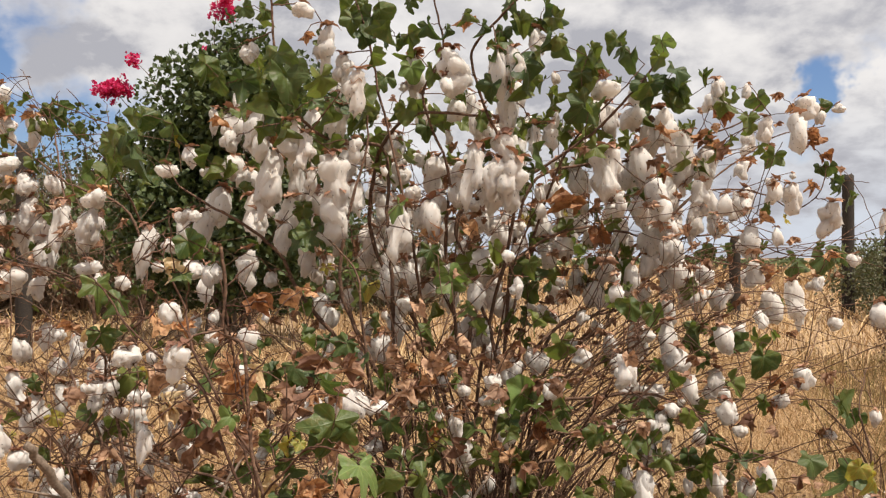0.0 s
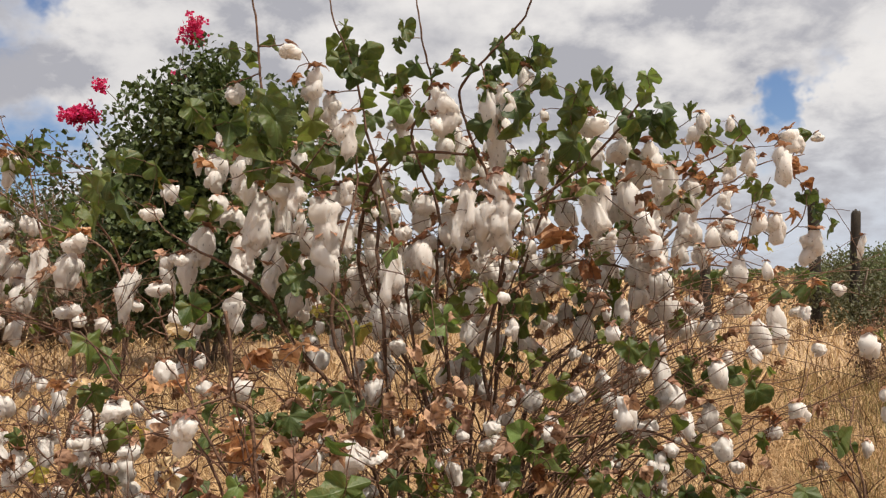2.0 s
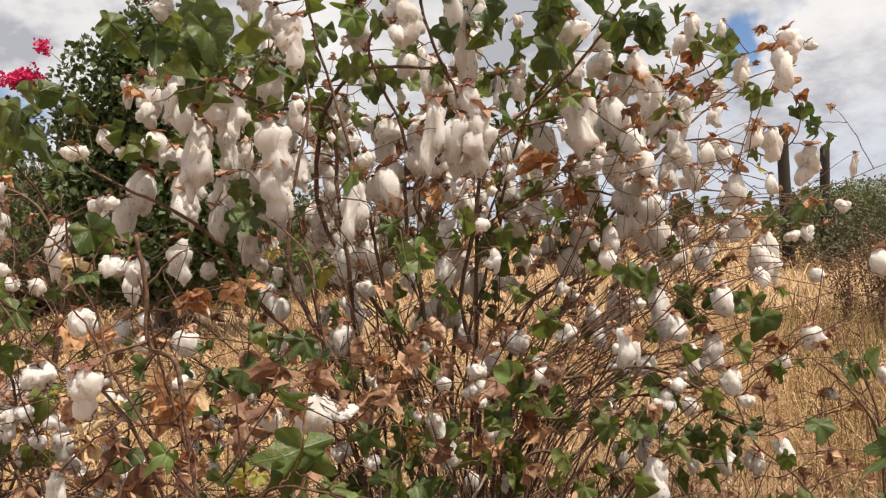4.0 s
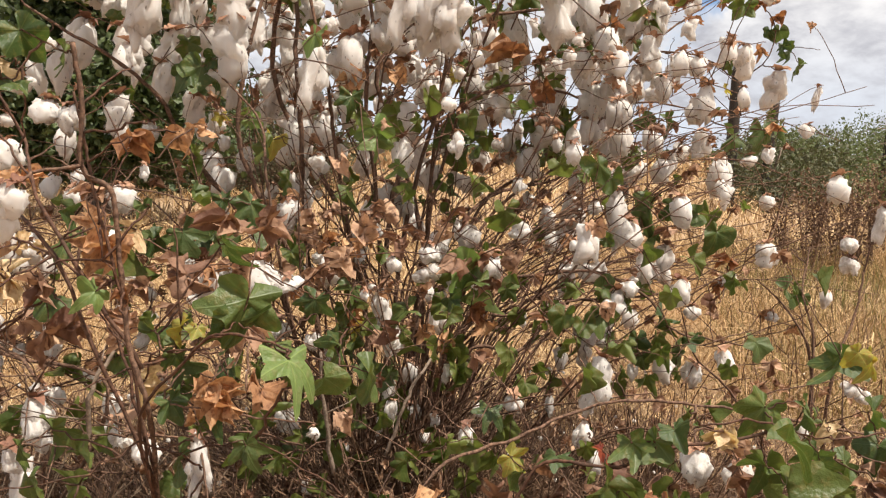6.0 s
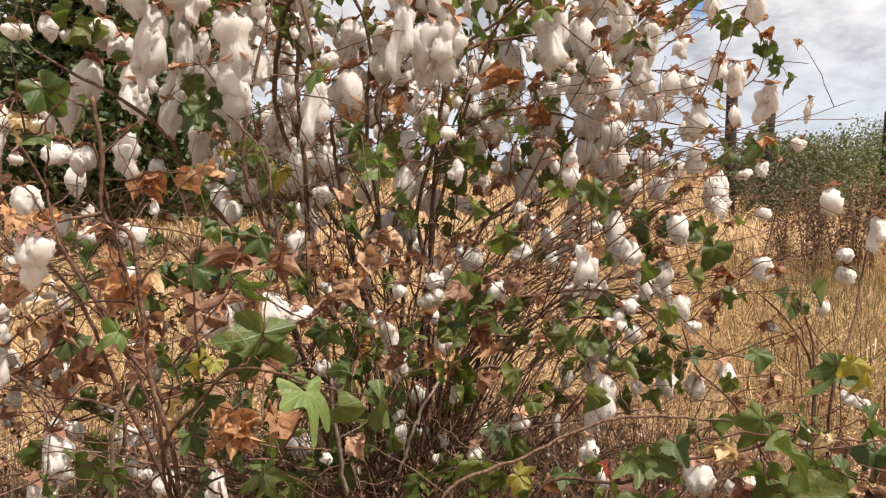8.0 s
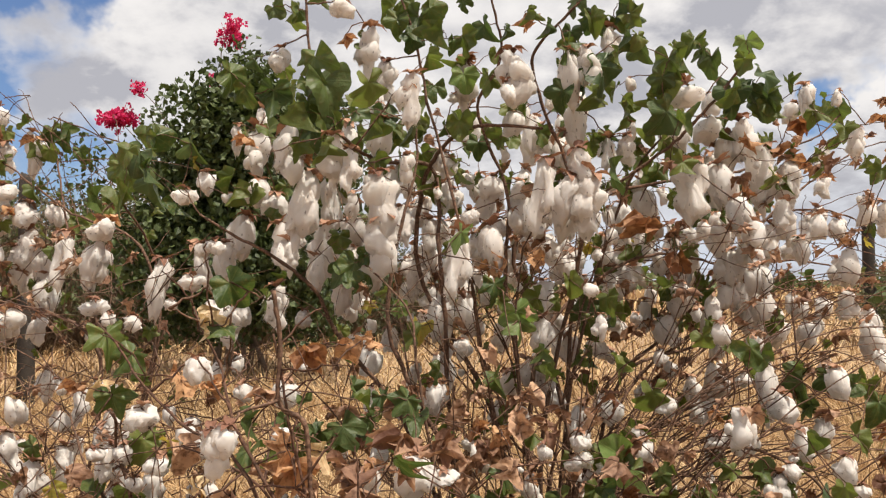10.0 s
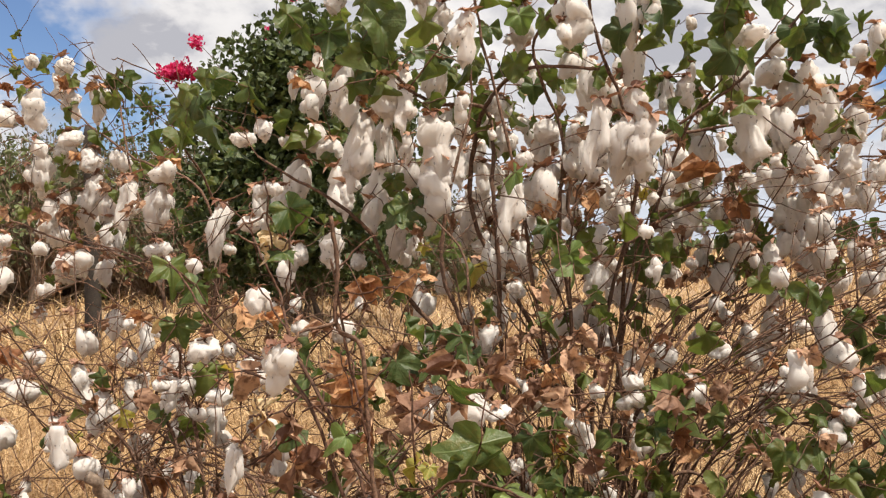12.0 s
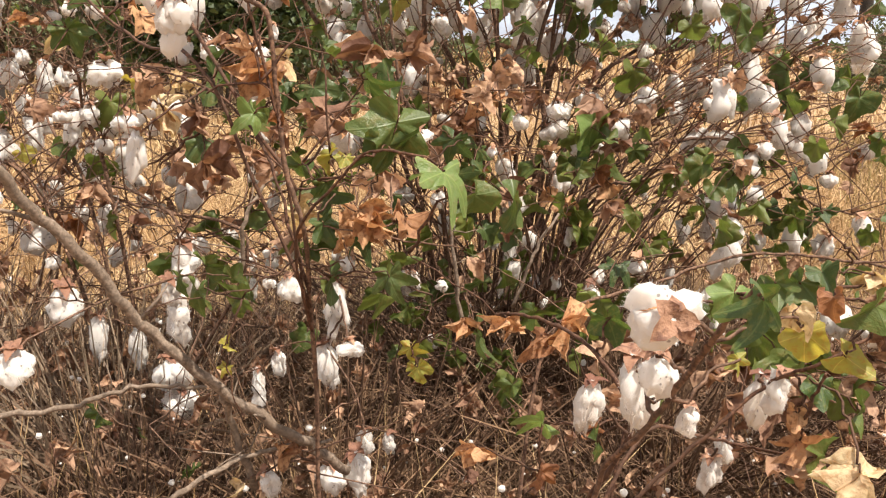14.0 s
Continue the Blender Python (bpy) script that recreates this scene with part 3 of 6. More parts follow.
def open_field(g):
    """The stretch beside and behind the camera, trodden thin near it."""
    while True:
        x, y = g.uniform(-9, 9), g.uniform(-7, 3.2)
        tuft = noise.noise(Vector((x * 4.0, y * 4.0, 21)))
        bare = math.hypot(x, y - 0.4) < 0.75 or (abs(x) < 2.0 and y > 1.2)
        if not bare and tuft > g.uniform(-0.6, 0.3):
            return x, y


def mid_field(g):
    y = 9 + 34 * g.random() ** 1.3
    return g.uniform(-1, 1) * (y * 0.85 + 2), y


def far_field(g):
    y = 40 + 120 * g.random() ** 1.4
    return g.uniform(-1, 1) * (y * 0.9), y


blades("dry_grass", GRASS, "dense straw-coloured dry grass covering the field", "grass", 84000, near_field,
       lambda g, x, y: g.uniform(0.14, 0.50) * (0.75 + 0.5 * noise.noise(Vector((x * 0.5, y * 0.5, 7)))), lambda g, x, y: g.uniform(0.0024, 0.0058) * (0.7 + y * 0.09) * (2.0 if g.random() < 0.10 else 1.0), 1.9)
blades("dry_grass", GRASS, "straw-coloured dry grass farther out in the field", "grass", 24000, mid_field,
       lambda g, x, y: g.uniform(0.3, 0.6), lambda g, x, y: g.uniform(0.010, 0.025) * (0.4 + y * 0.05), 1.3)
blades("dry_grass", GRASS, "thin straw-coloured dry grass on the trodden side of the field", "grass", 26000, open_field,
       lambda g, x, y: g.uniform(0.08, 0.34), lambda g, x, y: g.uniform(0.004, 0.009), 1.7)
blades("dry_grass", GRASS, "distant pale dry grass toward the trees", "grass", 9000, far_field,
       lambda g, x, y: g.uniform(0.4, 0.9), lambda g, x, y: g.uniform(0.15, 0.4), 0.4)


def thicket(g):
    a, r = g.uniform(0, 2 * np.pi), abs(g.normal(0, 0.7))
    return 0.05 + math.cos(a) * r * 1.35, 2.65 + math.sin(a) * r * 0.8


def front_weeds(g):
    return g.normal(-0.42, 0.70), 1.25 + abs(g.normal(0.50, 0.35))


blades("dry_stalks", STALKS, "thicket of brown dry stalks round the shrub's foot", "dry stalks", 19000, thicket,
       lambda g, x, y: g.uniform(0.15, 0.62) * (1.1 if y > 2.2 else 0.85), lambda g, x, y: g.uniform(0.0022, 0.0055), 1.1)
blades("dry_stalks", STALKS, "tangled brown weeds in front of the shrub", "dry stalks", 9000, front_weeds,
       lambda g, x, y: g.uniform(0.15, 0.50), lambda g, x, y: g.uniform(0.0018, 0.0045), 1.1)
blades("dry_grass", GRASS, "thin bleached grass stems among the weeds", "grass", 800, front_weeds,
       lambda g, x, y: g.uniform(0.2, 0.62), lambda g, x, y: g.uniform(0.002, 0.0045), 0.35)


def litter(name, material, label, category, count, size, spot, lift, forms):
    """Fallen scraps, strewn flat or caught among the stalks."""
    g, shell = np.random.default_rng(count), Shell()
    for _ in range(count):
        x, y = spot(g)
        v, f = forms[int(g.integers(0, len(forms)))]
        m = np.array(pose(0, 0, 0, g.uniform(-60, 60), g.uniform(-60, 60), g.uniform(0, 360)))[:3, :3] * g.uniform(*size)
        shell.add(v @ m.T + (x, y, rise(x, y) + 0.015 + lift * g.random() ** 1.6), f)
    tagged(new(name, shell.mesh(name, material)), label, category, kind="stuff")


def foot_of_shrubs(g):
    return g.normal(-0.1, 1.0), 1.3 + abs(g.normal(1.1, 0.7))


litter("leaf_litter", LEAF_MASS["dry"], "fallen brown leaves caught in the dry weeds", "leaf litter", 2400, (0.022, 0.05), foot_of_shrubs, 0.42,
       [(np.array(v), f) for v, f in (crumpled_shape(n) for n in range(6))])
litter("fallen_lint", LOOSE_LINT, "scraps of white lint fallen among the weeds", "cotton lint", 1000, (0.003, 0.018), foot_of_shrubs, 0.42, [ball(1.3, n, 1) for n in range(6)])


def weedy_edge(g):
    y = g.uniform(3.6, 10)
    return g.uniform(0.42, 0.95) * y + 0.2, y


blades("green_weeds", WEED_GREEN, "grey-green weeds standing in the dry grass", "weeds", 5200, weedy_edge,
       lambda g, x, y: g.uniform(0.15, 0.55), lambda g, x, y: g.uniform(0.004, 0.009), 0.7)
blades("dry_stalks", STALKS, "brown dry weeds standing in the grass", "dry stalks", 800, weedy_edge,
       lambda g, x, y: g.uniform(0.25, 0.80), lambda g, x, y: g.uniform(0.003, 0.008), 0.6)

# ---- the cotton shrubs ----
main = Plant("tall cotton shrub full of open white bolls and wilting leaves", 0.08, 2.95)
front_left = Plant("slender young cotton plant with wilted green and brown leaves", -0.34, 1.63)
front_right = Plant("low cotton plant with open bolls and drying leaves", 0.02, 1.42)
right = Plant("small sparse cotton plant standing in dry grass", 1.52, 2.87)
left = Plant("cotton shrub hung with white lint beside the tall one", -1.72, 3.52)
left_low = Plant("low twiggy cotton plant with greyish lint", -0.96, 2.52)

main.branch(0.013, 0.004, (-0.02, 2.90, 0.00), (-0.29, 2.90, 0.98), (-0.51, 2.85, 1.29), (-0.56, 2.80, 1.41), (-0.67, 2.75, 1.51), (-0.79, 2.72, 1.58), (-0.89, 2.75, 1.64))
main.branch(0.014, 0.006, (0.05, 3.00, 0.00), (-0.01, 3.00, 0.96), (-0.26, 2.95, 1.48), (-0.24, 2.90, 1.72), (-0.22, 2.85, 1.78), (-0.14, 2.80, 1.87), (-0.06, 2.75, 1.89), (0.12, 2.75, 1.88))
main.branch(0.013, 0.005, (0.10, 2.95, 0.00), (0.21, 3.00, 0.95), (0.05, 3.00, 1.54), (0.15, 3.00, 1.63), (0.31, 3.00, 1.70), (0.54, 2.95, 1.85), (0.64, 2.90, 1.95), (0.79, 2.90, 2.12))
main.branch(0.012, 0.004, (0.14, 3.00, 0.00), (0.23, 3.20, 0.88), (0.35, 3.20, 1.69), (0.55, 3.25, 1.77), (0.81, 3.30, 1.80), (0.98, 3.40, 1.85), (1.14, 3.50, 1.93), (1.26, 3.50, 1.97), (1.41, 3.60, 2.08))
main.branch(0.013, 0.004, (0.16, 2.90, 0.00), (0.09, 2.95, 1.07), (0.17, 3.00, 1.30), (0.36, 3.10, 1.45), (0.50, 3.15, 1.51), (0.75, 3.30, 1.50), (1.00, 3.40, 1.41), (1.23, 3.50, 1.37))
main.branch(0.012, 0.003, (0.20, 3.05, 0.00), (0.31, 3.20, 0.96), (0.72, 3.50, 1.27), (1.01, 3.50, 1.61), (1.20, 3.55, 1.76), (1.32, 3.60, 1.84), (1.51, 3.65, 1.95), (1.74, 3.70, 2.00))
main.branch(0.01, 0.002, (0.22, 3.00, 0.00), (0.42, 3.20, 1.00), (0.81, 3.50, 1.27), (1.07, 3.60, 1.65), (1.33, 3.70, 1.71), (1.51, 3.75, 1.68), (1.59, 3.70, 1.62), (1.66, 3.60, 1.68), (1.69, 3.60, 1.82), (1.60, 3.60, 1.93))
main.branch(0.01, 0.003, (0.20, 2.95, 0.00), (0.40, 3.10, 1.09), (0.78, 3.40, 1.21), (1.03, 3.60, 1.47), (1.36, 3.70, 1.49), (1.54, 3.70, 1.42), (1.75, 3.60, 1.40))
main.branch(0.01, 0.003, (0.18, 2.90, 0.00), (0.28, 3.00, 0.87), (0.53, 3.00, 0.99), (0.69, 2.95, 1.08), (0.79, 2.90, 1.17), (0.90, 2.90, 1.23))
main.branch(0.01, 0.003, (0.20, 2.90, 0.00), (0.29, 2.80, 0.87), (0.54, 2.80, 0.92), (0.70, 2.75, 0.94), (0.85, 2.70, 0.87), (0.92, 2.70, 0.78), (1.10, 2.80, 0.72), (1.28, 2.85, 0.68))
main.branch(0.009, 0.003, (0.16, 2.85, 0.00), (0.31, 2.75, 0.78), (0.49, 2.75, 0.82), (0.67, 2.70, 1.02), (0.73, 2.70, 1.08))
main.branch(0.009, 0.003, (0.20, 2.85, 0.00), (0.32, 2.70, 0.72), (0.46, 2.70, 0.71), (0.61, 2.80, 0.83), (0.76, 2.80, 0.85), (0.97, 2.90, 0.85), (1.17, 2.95, 0.95))
main.branch(0.014, 0.004, (-0.06, 2.85, 0.00), (-0.14, 2.70, 0.87), (-0.24, 2.65, 1.08), (-0.33, 2.65, 1.29), (-0.32, 2.65, 1.48), (-0.29, 2.65, 1.61), (-0.25, 2.70, 1.78), (-0.26, 2.70, 1.94))
main.branch(0.013, 0.004, (0.00, 2.95, 0.00), (-0.16, 2.85, 0.98), (-0.18, 2.80, 1.37), (-0.19, 2.80, 1.53), (-0.21, 2.85, 1.78), (-0.36, 2.75, 1.79), (-0.44, 2.70, 1.83), (-0.50, 2.60, 1.92), (-0.54, 2.60, 2.08), (-0.55, 2.60, 2.23), (-0.57, 2.60, 2.42))
main.branch(0.012, 0.003, (0.10, 2.90, 0.00), (0.07, 2.90, 0.93), (0.01, 2.85, 1.46), (0.02, 2.85, 1.69), (-0.07, 2.80, 1.96), (0.00, 2.75, 2.09), (-0.03, 2.70, 2.26), (-0.05, 2.70, 2.46))
main.branch(0.012, 0.003, (0.12, 2.95, 0.00), (0.13, 3.00, 0.95), (0.25, 2.90, 1.63), (0.13, 2.85, 1.98), (0.10, 2.80, 2.11), (0.20, 2.70, 2.21), (0.32, 2.65, 2.34), (0.33, 2.60, 2.51))
main.branch(0.009, 0.003, (0.00, 2.80, 0.00), (-0.20, 2.50, 0.91), (-0.25, 2.50, 1.21), (-0.27, 2.55, 1.35), (-0.40, 2.60, 1.49))
main.branch(0.011, 0.003, (0.04, 2.90, 0.00), (-0.02, 2.80, 0.92), (-0.08, 2.75, 1.29), (-0.10, 2.70, 1.45), (-0.23, 2.75, 2.03), (-0.26, 2.70, 2.17), (-0.32, 2.70, 2.33), (-0.34, 2.70, 2.50))
main.branch(0.01, 0.002, (0.16, 3.00, 0.00), (0.22, 3.10, 0.98), (0.45, 3.10, 1.76), (0.56, 2.95, 1.92), (0.64, 2.90, 2.00), (0.72, 2.90, 2.09))
front_left.branch(0.008, 0.004, (-0.32, 1.62, 0.00), (-0.33, 1.55, 0.84), (-0.33, 1.50, 0.96), (-0.35, 1.50, 1.03), (-0.36, 1.50, 1.15), (-0.37, 1.50, 1.24), (-0.40, 1.50, 1.26), (-0.40, 1.50, 1.35), (-0.41, 1.50, 1.42))
front_left.branch(0.005, 0.002, (-0.33, 1.55, 0.80), (-0.36, 1.50, 1.10), (-0.39, 1.50, 1.24), (-0.40, 1.50, 1.31), (-0.41, 1.50, 1.36))
front_left.branch(0.005, 0.002, (-0.33, 1.54, 0.85), (-0.40, 1.60, 1.05), (-0.46, 1.65, 1.11), (-0.53, 1.70, 1.14), (-0.62, 1.75, 1.16))
front_left.branch(0.005, 0.002, (-0.33, 1.56, 0.78), (-0.34, 1.50, 0.94), (-0.28, 1.45, 1.02), (-0.23, 1.42, 1.07), (-0.16, 1.38, 1.07))
front_left.branch(0.006, 0.002, (-0.33, 1.55, 0.82), (-0.49, 1.60, 1.17), (-0.61, 1.75, 1.19), (-0.75, 1.90, 1.26), (-0.85, 2.00, 1.34), (-1.01, 2.20, 1.35), (-1.32, 2.50, 1.40))
front_left.branch(0.006, 0.002, (-0.34, 1.52, 1.00), (-0.49, 1.60, 1.22), (-0.54, 1.70, 1.30), (-0.57, 1.70, 1.36), (-0.62, 1.80, 1.41))
front_right.branch(0.007, 0.003, (-0.02, 1.60, 0.00), (0.07, 1.75, 0.72), (0.26, 1.85, 0.77), (0.42, 1.90, 0.81), (0.50, 1.90, 0.82), (0.69, 1.90, 0.80), (1.09, 1.95, 0.71))
front_right.branch(0.006, 0.003, (0.10, 1.55, 0.00), (0.24, 1.65, 0.79), (0.36, 1.60, 0.81), (0.45, 1.60, 0.84), (0.55, 1.60, 0.85), (0.65, 1.60, 0.87))
front_right.branch(0.007, 0.003, (0.00, 1.30, 0.00), (0.02, 1.15, 0.77), (0.04, 1.08, 0.86), (0.06, 1.02, 0.95), (0.06, 0.96, 1.01), (0.07, 0.93, 1.05))
front_right.branch(0.006, 0.002, (0.01, 1.20, 0.70), (0.05, 1.15, 0.84), (0.02, 1.20, 0.89), (-0.02, 1.30, 0.89), (-0.07, 1.38, 0.87), (-0.10, 1.40, 0.84))
front_right.branch(0.005, 0.002, (0.02, 1.20, 0.66), (0.15, 1.20, 0.80), (0.21, 1.20, 0.86), (0.23, 1.15, 0.90), (0.28, 1.15, 0.93))
front_right.branch(0.006, 0.002, (0.01, 1.22, 0.60), (0.11, 1.30, 0.75), (0.19, 1.35, 0.72), (0.27, 1.40, 0.68), (0.29, 1.30, 0.72))
right.branch(0.01, 0.003, (1.50, 2.90, 0.00), (1.52, 2.90, 0.62), (1.46, 2.95, 0.77), (1.36, 3.00, 0.88))
right.branch(0.01, 0.003, (1.55, 2.85, 0.00), (1.54, 2.80, 0.64), (1.63, 2.85, 0.78), (1.69, 2.90, 0.97), (1.72, 2.90, 1.12))
right.branch(0.008, 0.003, (1.52, 2.90, 0.00), (1.52, 2.90, 0.70), (1.53, 3.00, 0.84), (1.61, 3.10, 0.98))
right.branch(0.008, 0.002, (1.50, 2.80, 0.00), (1.13, 2.70, 0.58), (1.01, 2.70, 0.69), (0.93, 2.65, 0.85))
left.branch(0.011, 0.004, (-1.75, 3.50, 0.00), (-1.41, 3.30, 1.15), (-1.50, 3.30, 1.30), (-1.82, 3.30, 1.40), (-2.05, 3.35, 1.48))
left.branch(0.01, 0.003, (-1.80, 3.60, 0.00), (-1.26, 3.40, 1.19), (-1.31, 3.40, 1.58), (-1.61, 3.50, 1.72), (-1.93, 3.70, 1.91), (-2.20, 3.85, 2.08), (-2.48, 4.00, 2.27))
left.branch(0.01, 0.003, (-1.70, 3.60, 0.00), (-1.46, 3.40, 1.23), (-1.63, 3.50, 1.67), (-1.77, 3.70, 1.98), (-1.84, 3.80, 2.06))
left.branch(0.01, 0.003, (-1.60, 3.40, 0.00), (-1.22, 3.30, 1.16), (-1.21, 3.30, 1.49), (-1.28, 3.10, 1.73), (-1.34, 3.10, 1.73))
left_low.branch(0.01, 0.003, (-1.00, 2.60, 0.00), (-1.20, 2.55, 0.81), (-1.37, 2.65, 0.89), (-1.59, 2.75, 0.99), (-1.83, 2.85, 1.12))
left_low.branch(0.009, 0.003, (-0.95, 2.50, 0.00), (-1.05, 2.50, 0.85), (-1.16, 2.60, 0.96), (-1.27, 2.75, 1.06), (-1.48, 3.00, 1.10))
left_low.branch(0.009, 0.003, (-0.90, 2.50, 0.00), (-0.95, 2.40, 0.89), (-0.99, 2.40, 1.03), (-0.96, 2.30, 1.13), (-1.04, 2.30, 1.19))
left_low.branch(0.008, 0.002, (-1.00, 2.50, 0.00), (-0.59, 2.30, 0.74), (-0.80, 2.40, 0.78), (-1.01, 2.50, 0.81), (-1.21, 2.60, 0.93), (-1.34, 2.70, 1.02))
left_low.branch(0.008, 0.002, (-0.90, 2.45, 0.00), (-0.73, 2.30, 0.73), (-1.00, 2.50, 0.83), (-1.23, 2.60, 0.76), (-1.36, 2.70, 0.60))

# open bolls: place, width and height of the lint
BOLLS_LOW_LEFT = [
    (-0.95, 2.80, 1.70, 0.062, 0.046), (-1.24, 4.00, 1.89, 0.079, 0.098), (-0.89, 3.30, 1.62, 0.086, 0.118),
    (-0.83, 2.70, 1.54, 0.051, 0.039), (-0.87, 2.70, 1.53, 0.042, 0.042), (-0.76, 3.20, 1.70, 0.088, 0.092),
    (-0.71, 3.00, 1.56, 0.072, 0.129), (-0.67, 3.10, 1.59, 0.054, 0.075), (-0.56, 3.00, 1.55, 0.083, 0.132),
    (-0.64, 1.90, 1.27, 0.046, 0.046), (-0.79, 2.60, 1.36, 0.070, 0.064), (-0.74, 2.60, 1.34, 0.064, 0.073),
    (-0.72, 3.00, 1.37, 0.073, 0.107), (-0.63, 3.00, 1.32, 0.049, 0.056), (-0.51, 3.20, 1.41, 0.079, 0.113),
    (-0.68, 2.40, 1.16, 0.043, 0.046), (-0.57, 2.40, 1.16, 0.060, 0.062), (-0.47, 1.41, 1.22, 0.027, 0.048),
    (-0.45, 1.41, 1.23, 0.032, 0.038),
]
BOLLS_CROWN_LEFT = [
    (-0.55, 2.70, 1.66, 0.085, 0.170), (-0.55, 3.10, 1.72, 0.079, 0.152), (-0.35, 2.60, 1.66, 0.085, 0.140),
    (-0.34, 2.60, 1.54, 0.089, 0.134), (-0.30, 2.80, 1.61, 0.052, 0.089), (-0.32, 2.90, 1.74, 0.067, 0.109),
    (-0.18, 2.90, 1.70, 0.051, 0.071), (-0.14, 2.90, 1.69, 0.054, 0.061), (-0.10, 2.70, 1.61, 0.053, 0.053),
    (-0.04, 2.70, 1.54, 0.066, 0.098), (-0.13, 2.60, 1.49, 0.081, 0.143), (-0.12, 2.88, 1.34, 0.072, 0.099),
    (-0.02, 2.90, 1.72, 0.072, 0.072), (0.11, 2.60, 1.68, 0.076, 0.159), (0.17, 2.60, 1.66, 0.079, 0.110),
    (0.24, 3.20, 1.45, 0.055, 0.043), (0.28, 3.20, 1.50, 0.066, 0.070),
]
BOLLS_HEART = [
    (0.11, 2.78, 1.28, 0.057, 0.077), (0.08, 3.00, 1.14, 0.066, 0.077), (0.13, 3.00, 1.13, 0.066, 0.084),
    (-0.21, 2.70, 1.10, 0.080, 0.093), (-0.13, 2.70, 1.25, 0.041, 0.035), (-0.18, 3.10, 1.14, 0.071, 0.109),
    (-0.41, 2.90, 1.07, 0.038, 0.083), (0.45, 3.72, 1.15, 0.061, 0.071), (0.50, 3.72, 1.12, 0.066, 0.047),
    (0.47, 3.50, 1.41, 0.048, 0.048), (0.56, 3.50, 1.55, 0.087, 0.196), (0.84, 3.80, 1.36, 0.073, 0.117),
    (0.68, 3.80, 1.37, 0.043, 0.063), (0.35, 3.00, 1.02, 0.075, 0.089), (0.50, 3.20, 1.05, 0.056, 0.068),
    (0.70, 3.50, 1.20, 0.044, 0.027),
]
BOLLS_RIGHT = [
    (0.55, 3.40, 1.78, 0.050, 0.050), (0.56, 3.40, 1.71, 0.084, 0.101), (0.55, 2.75, 1.70, 0.099, 0.133),
    (0.83, 3.40, 1.59, 0.103, 0.132), (1.01, 3.60, 1.69, 0.096, 0.173), (1.04, 3.60, 1.58, 0.087, 0.142),
    (1.13, 3.60, 1.57, 0.078, 0.129), (0.98, 3.30, 1.81, 0.103, 0.186), (1.07, 3.30, 1.79, 0.091, 0.137),
    (1.48, 4.00, 1.70, 0.088, 0.083), (1.45, 4.00, 1.66, 0.057, 0.109), (1.28, 3.80, 1.54, 0.098, 0.059),
    (1.72, 3.60, 1.58, 0.118, 0.118), (1.80, 4.20, 1.18, 0.157, 0.185), (1.50, 4.00, 1.30, 0.074, 0.090),
    (1.72, 4.00, 1.80, 0.031, 0.029), (1.06, 3.60, 1.29, 0.088, 0.139), (1.15, 3.60, 1.23, 0.061, 0.051),
]
BOLLS_RIGHT_LOW = [
    (0.77, 2.80, 1.11, 0.063, 0.141), (0.78, 2.71, 1.06, 0.075, 0.075), (1.73, 3.80, 1.27, 0.071, 0.050),
    (1.83, 3.80, 1.09, 0.061, 0.061), (2.28, 4.20, 1.59, 0.045, 0.096), (1.74, 2.90, 1.09, 0.069, 0.092),
    (1.62, 2.90, 1.01, 0.054, 0.050), (1.63, 2.90, 0.94, 0.054, 0.058), (0.56, 2.26, 0.75, 0.064, 0.106),
    (1.02, 2.73, 0.62, 0.060, 0.075), (0.91, 2.63, 0.90, 0.064, 0.070), (0.96, 2.63, 0.84, 0.047, 0.040),
    (0.67, 2.40, 0.95, 0.045, 0.039), (0.64, 2.40, 0.91, 0.051, 0.075), (0.66, 2.90, 0.93, 0.062, 0.048),
    (0.74, 2.90, 0.92, 0.081, 0.063), (0.73, 2.90, 0.71, 0.059, 0.067), (1.20, 2.90, 0.89, 0.049, 0.053),
    (1.42, 3.00, 0.75, 0.048, 0.032),
]
BOLLS_FRONT_MID = [
    (-0.24, 2.18, 1.00, 0.080, 0.092), (-0.18, 2.18, 1.00, 0.053, 0.028), (-0.35, 2.20, 0.99, 0.048, 0.055),
    (-0.37, 2.20, 0.96, 0.038, 0.030), (-0.12, 2.50, 1.01, 0.035, 0.030), (0.04, 2.50, 0.87, 0.060, 0.120),
    (0.07, 2.50, 0.80, 0.054, 0.073), (-0.13, 2.40, 0.82, 0.037, 0.040), (0.06, 2.35, 1.02, 0.033, 0.036),
    (0.14, 2.31, 1.05, 0.047, 0.041), (0.12, 2.31, 1.00, 0.038, 0.033), (0.15, 2.31, 1.01, 0.039, 0.039),
    (0.08, 2.60, 0.60, 0.032, 0.122), (-0.74, 2.40, 0.83, 0.041, 0.060), (-0.73, 2.30, 0.73, 0.039, 0.037),
    (-0.71, 2.20, 0.70, 0.062, 0.087), (-0.42, 1.90, 0.74, 0.045, 0.047), (-0.35, 2.00, 0.69, 0.032, 0.080),
    (-0.58, 1.60, 1.04, 0.028, 0.057),
]
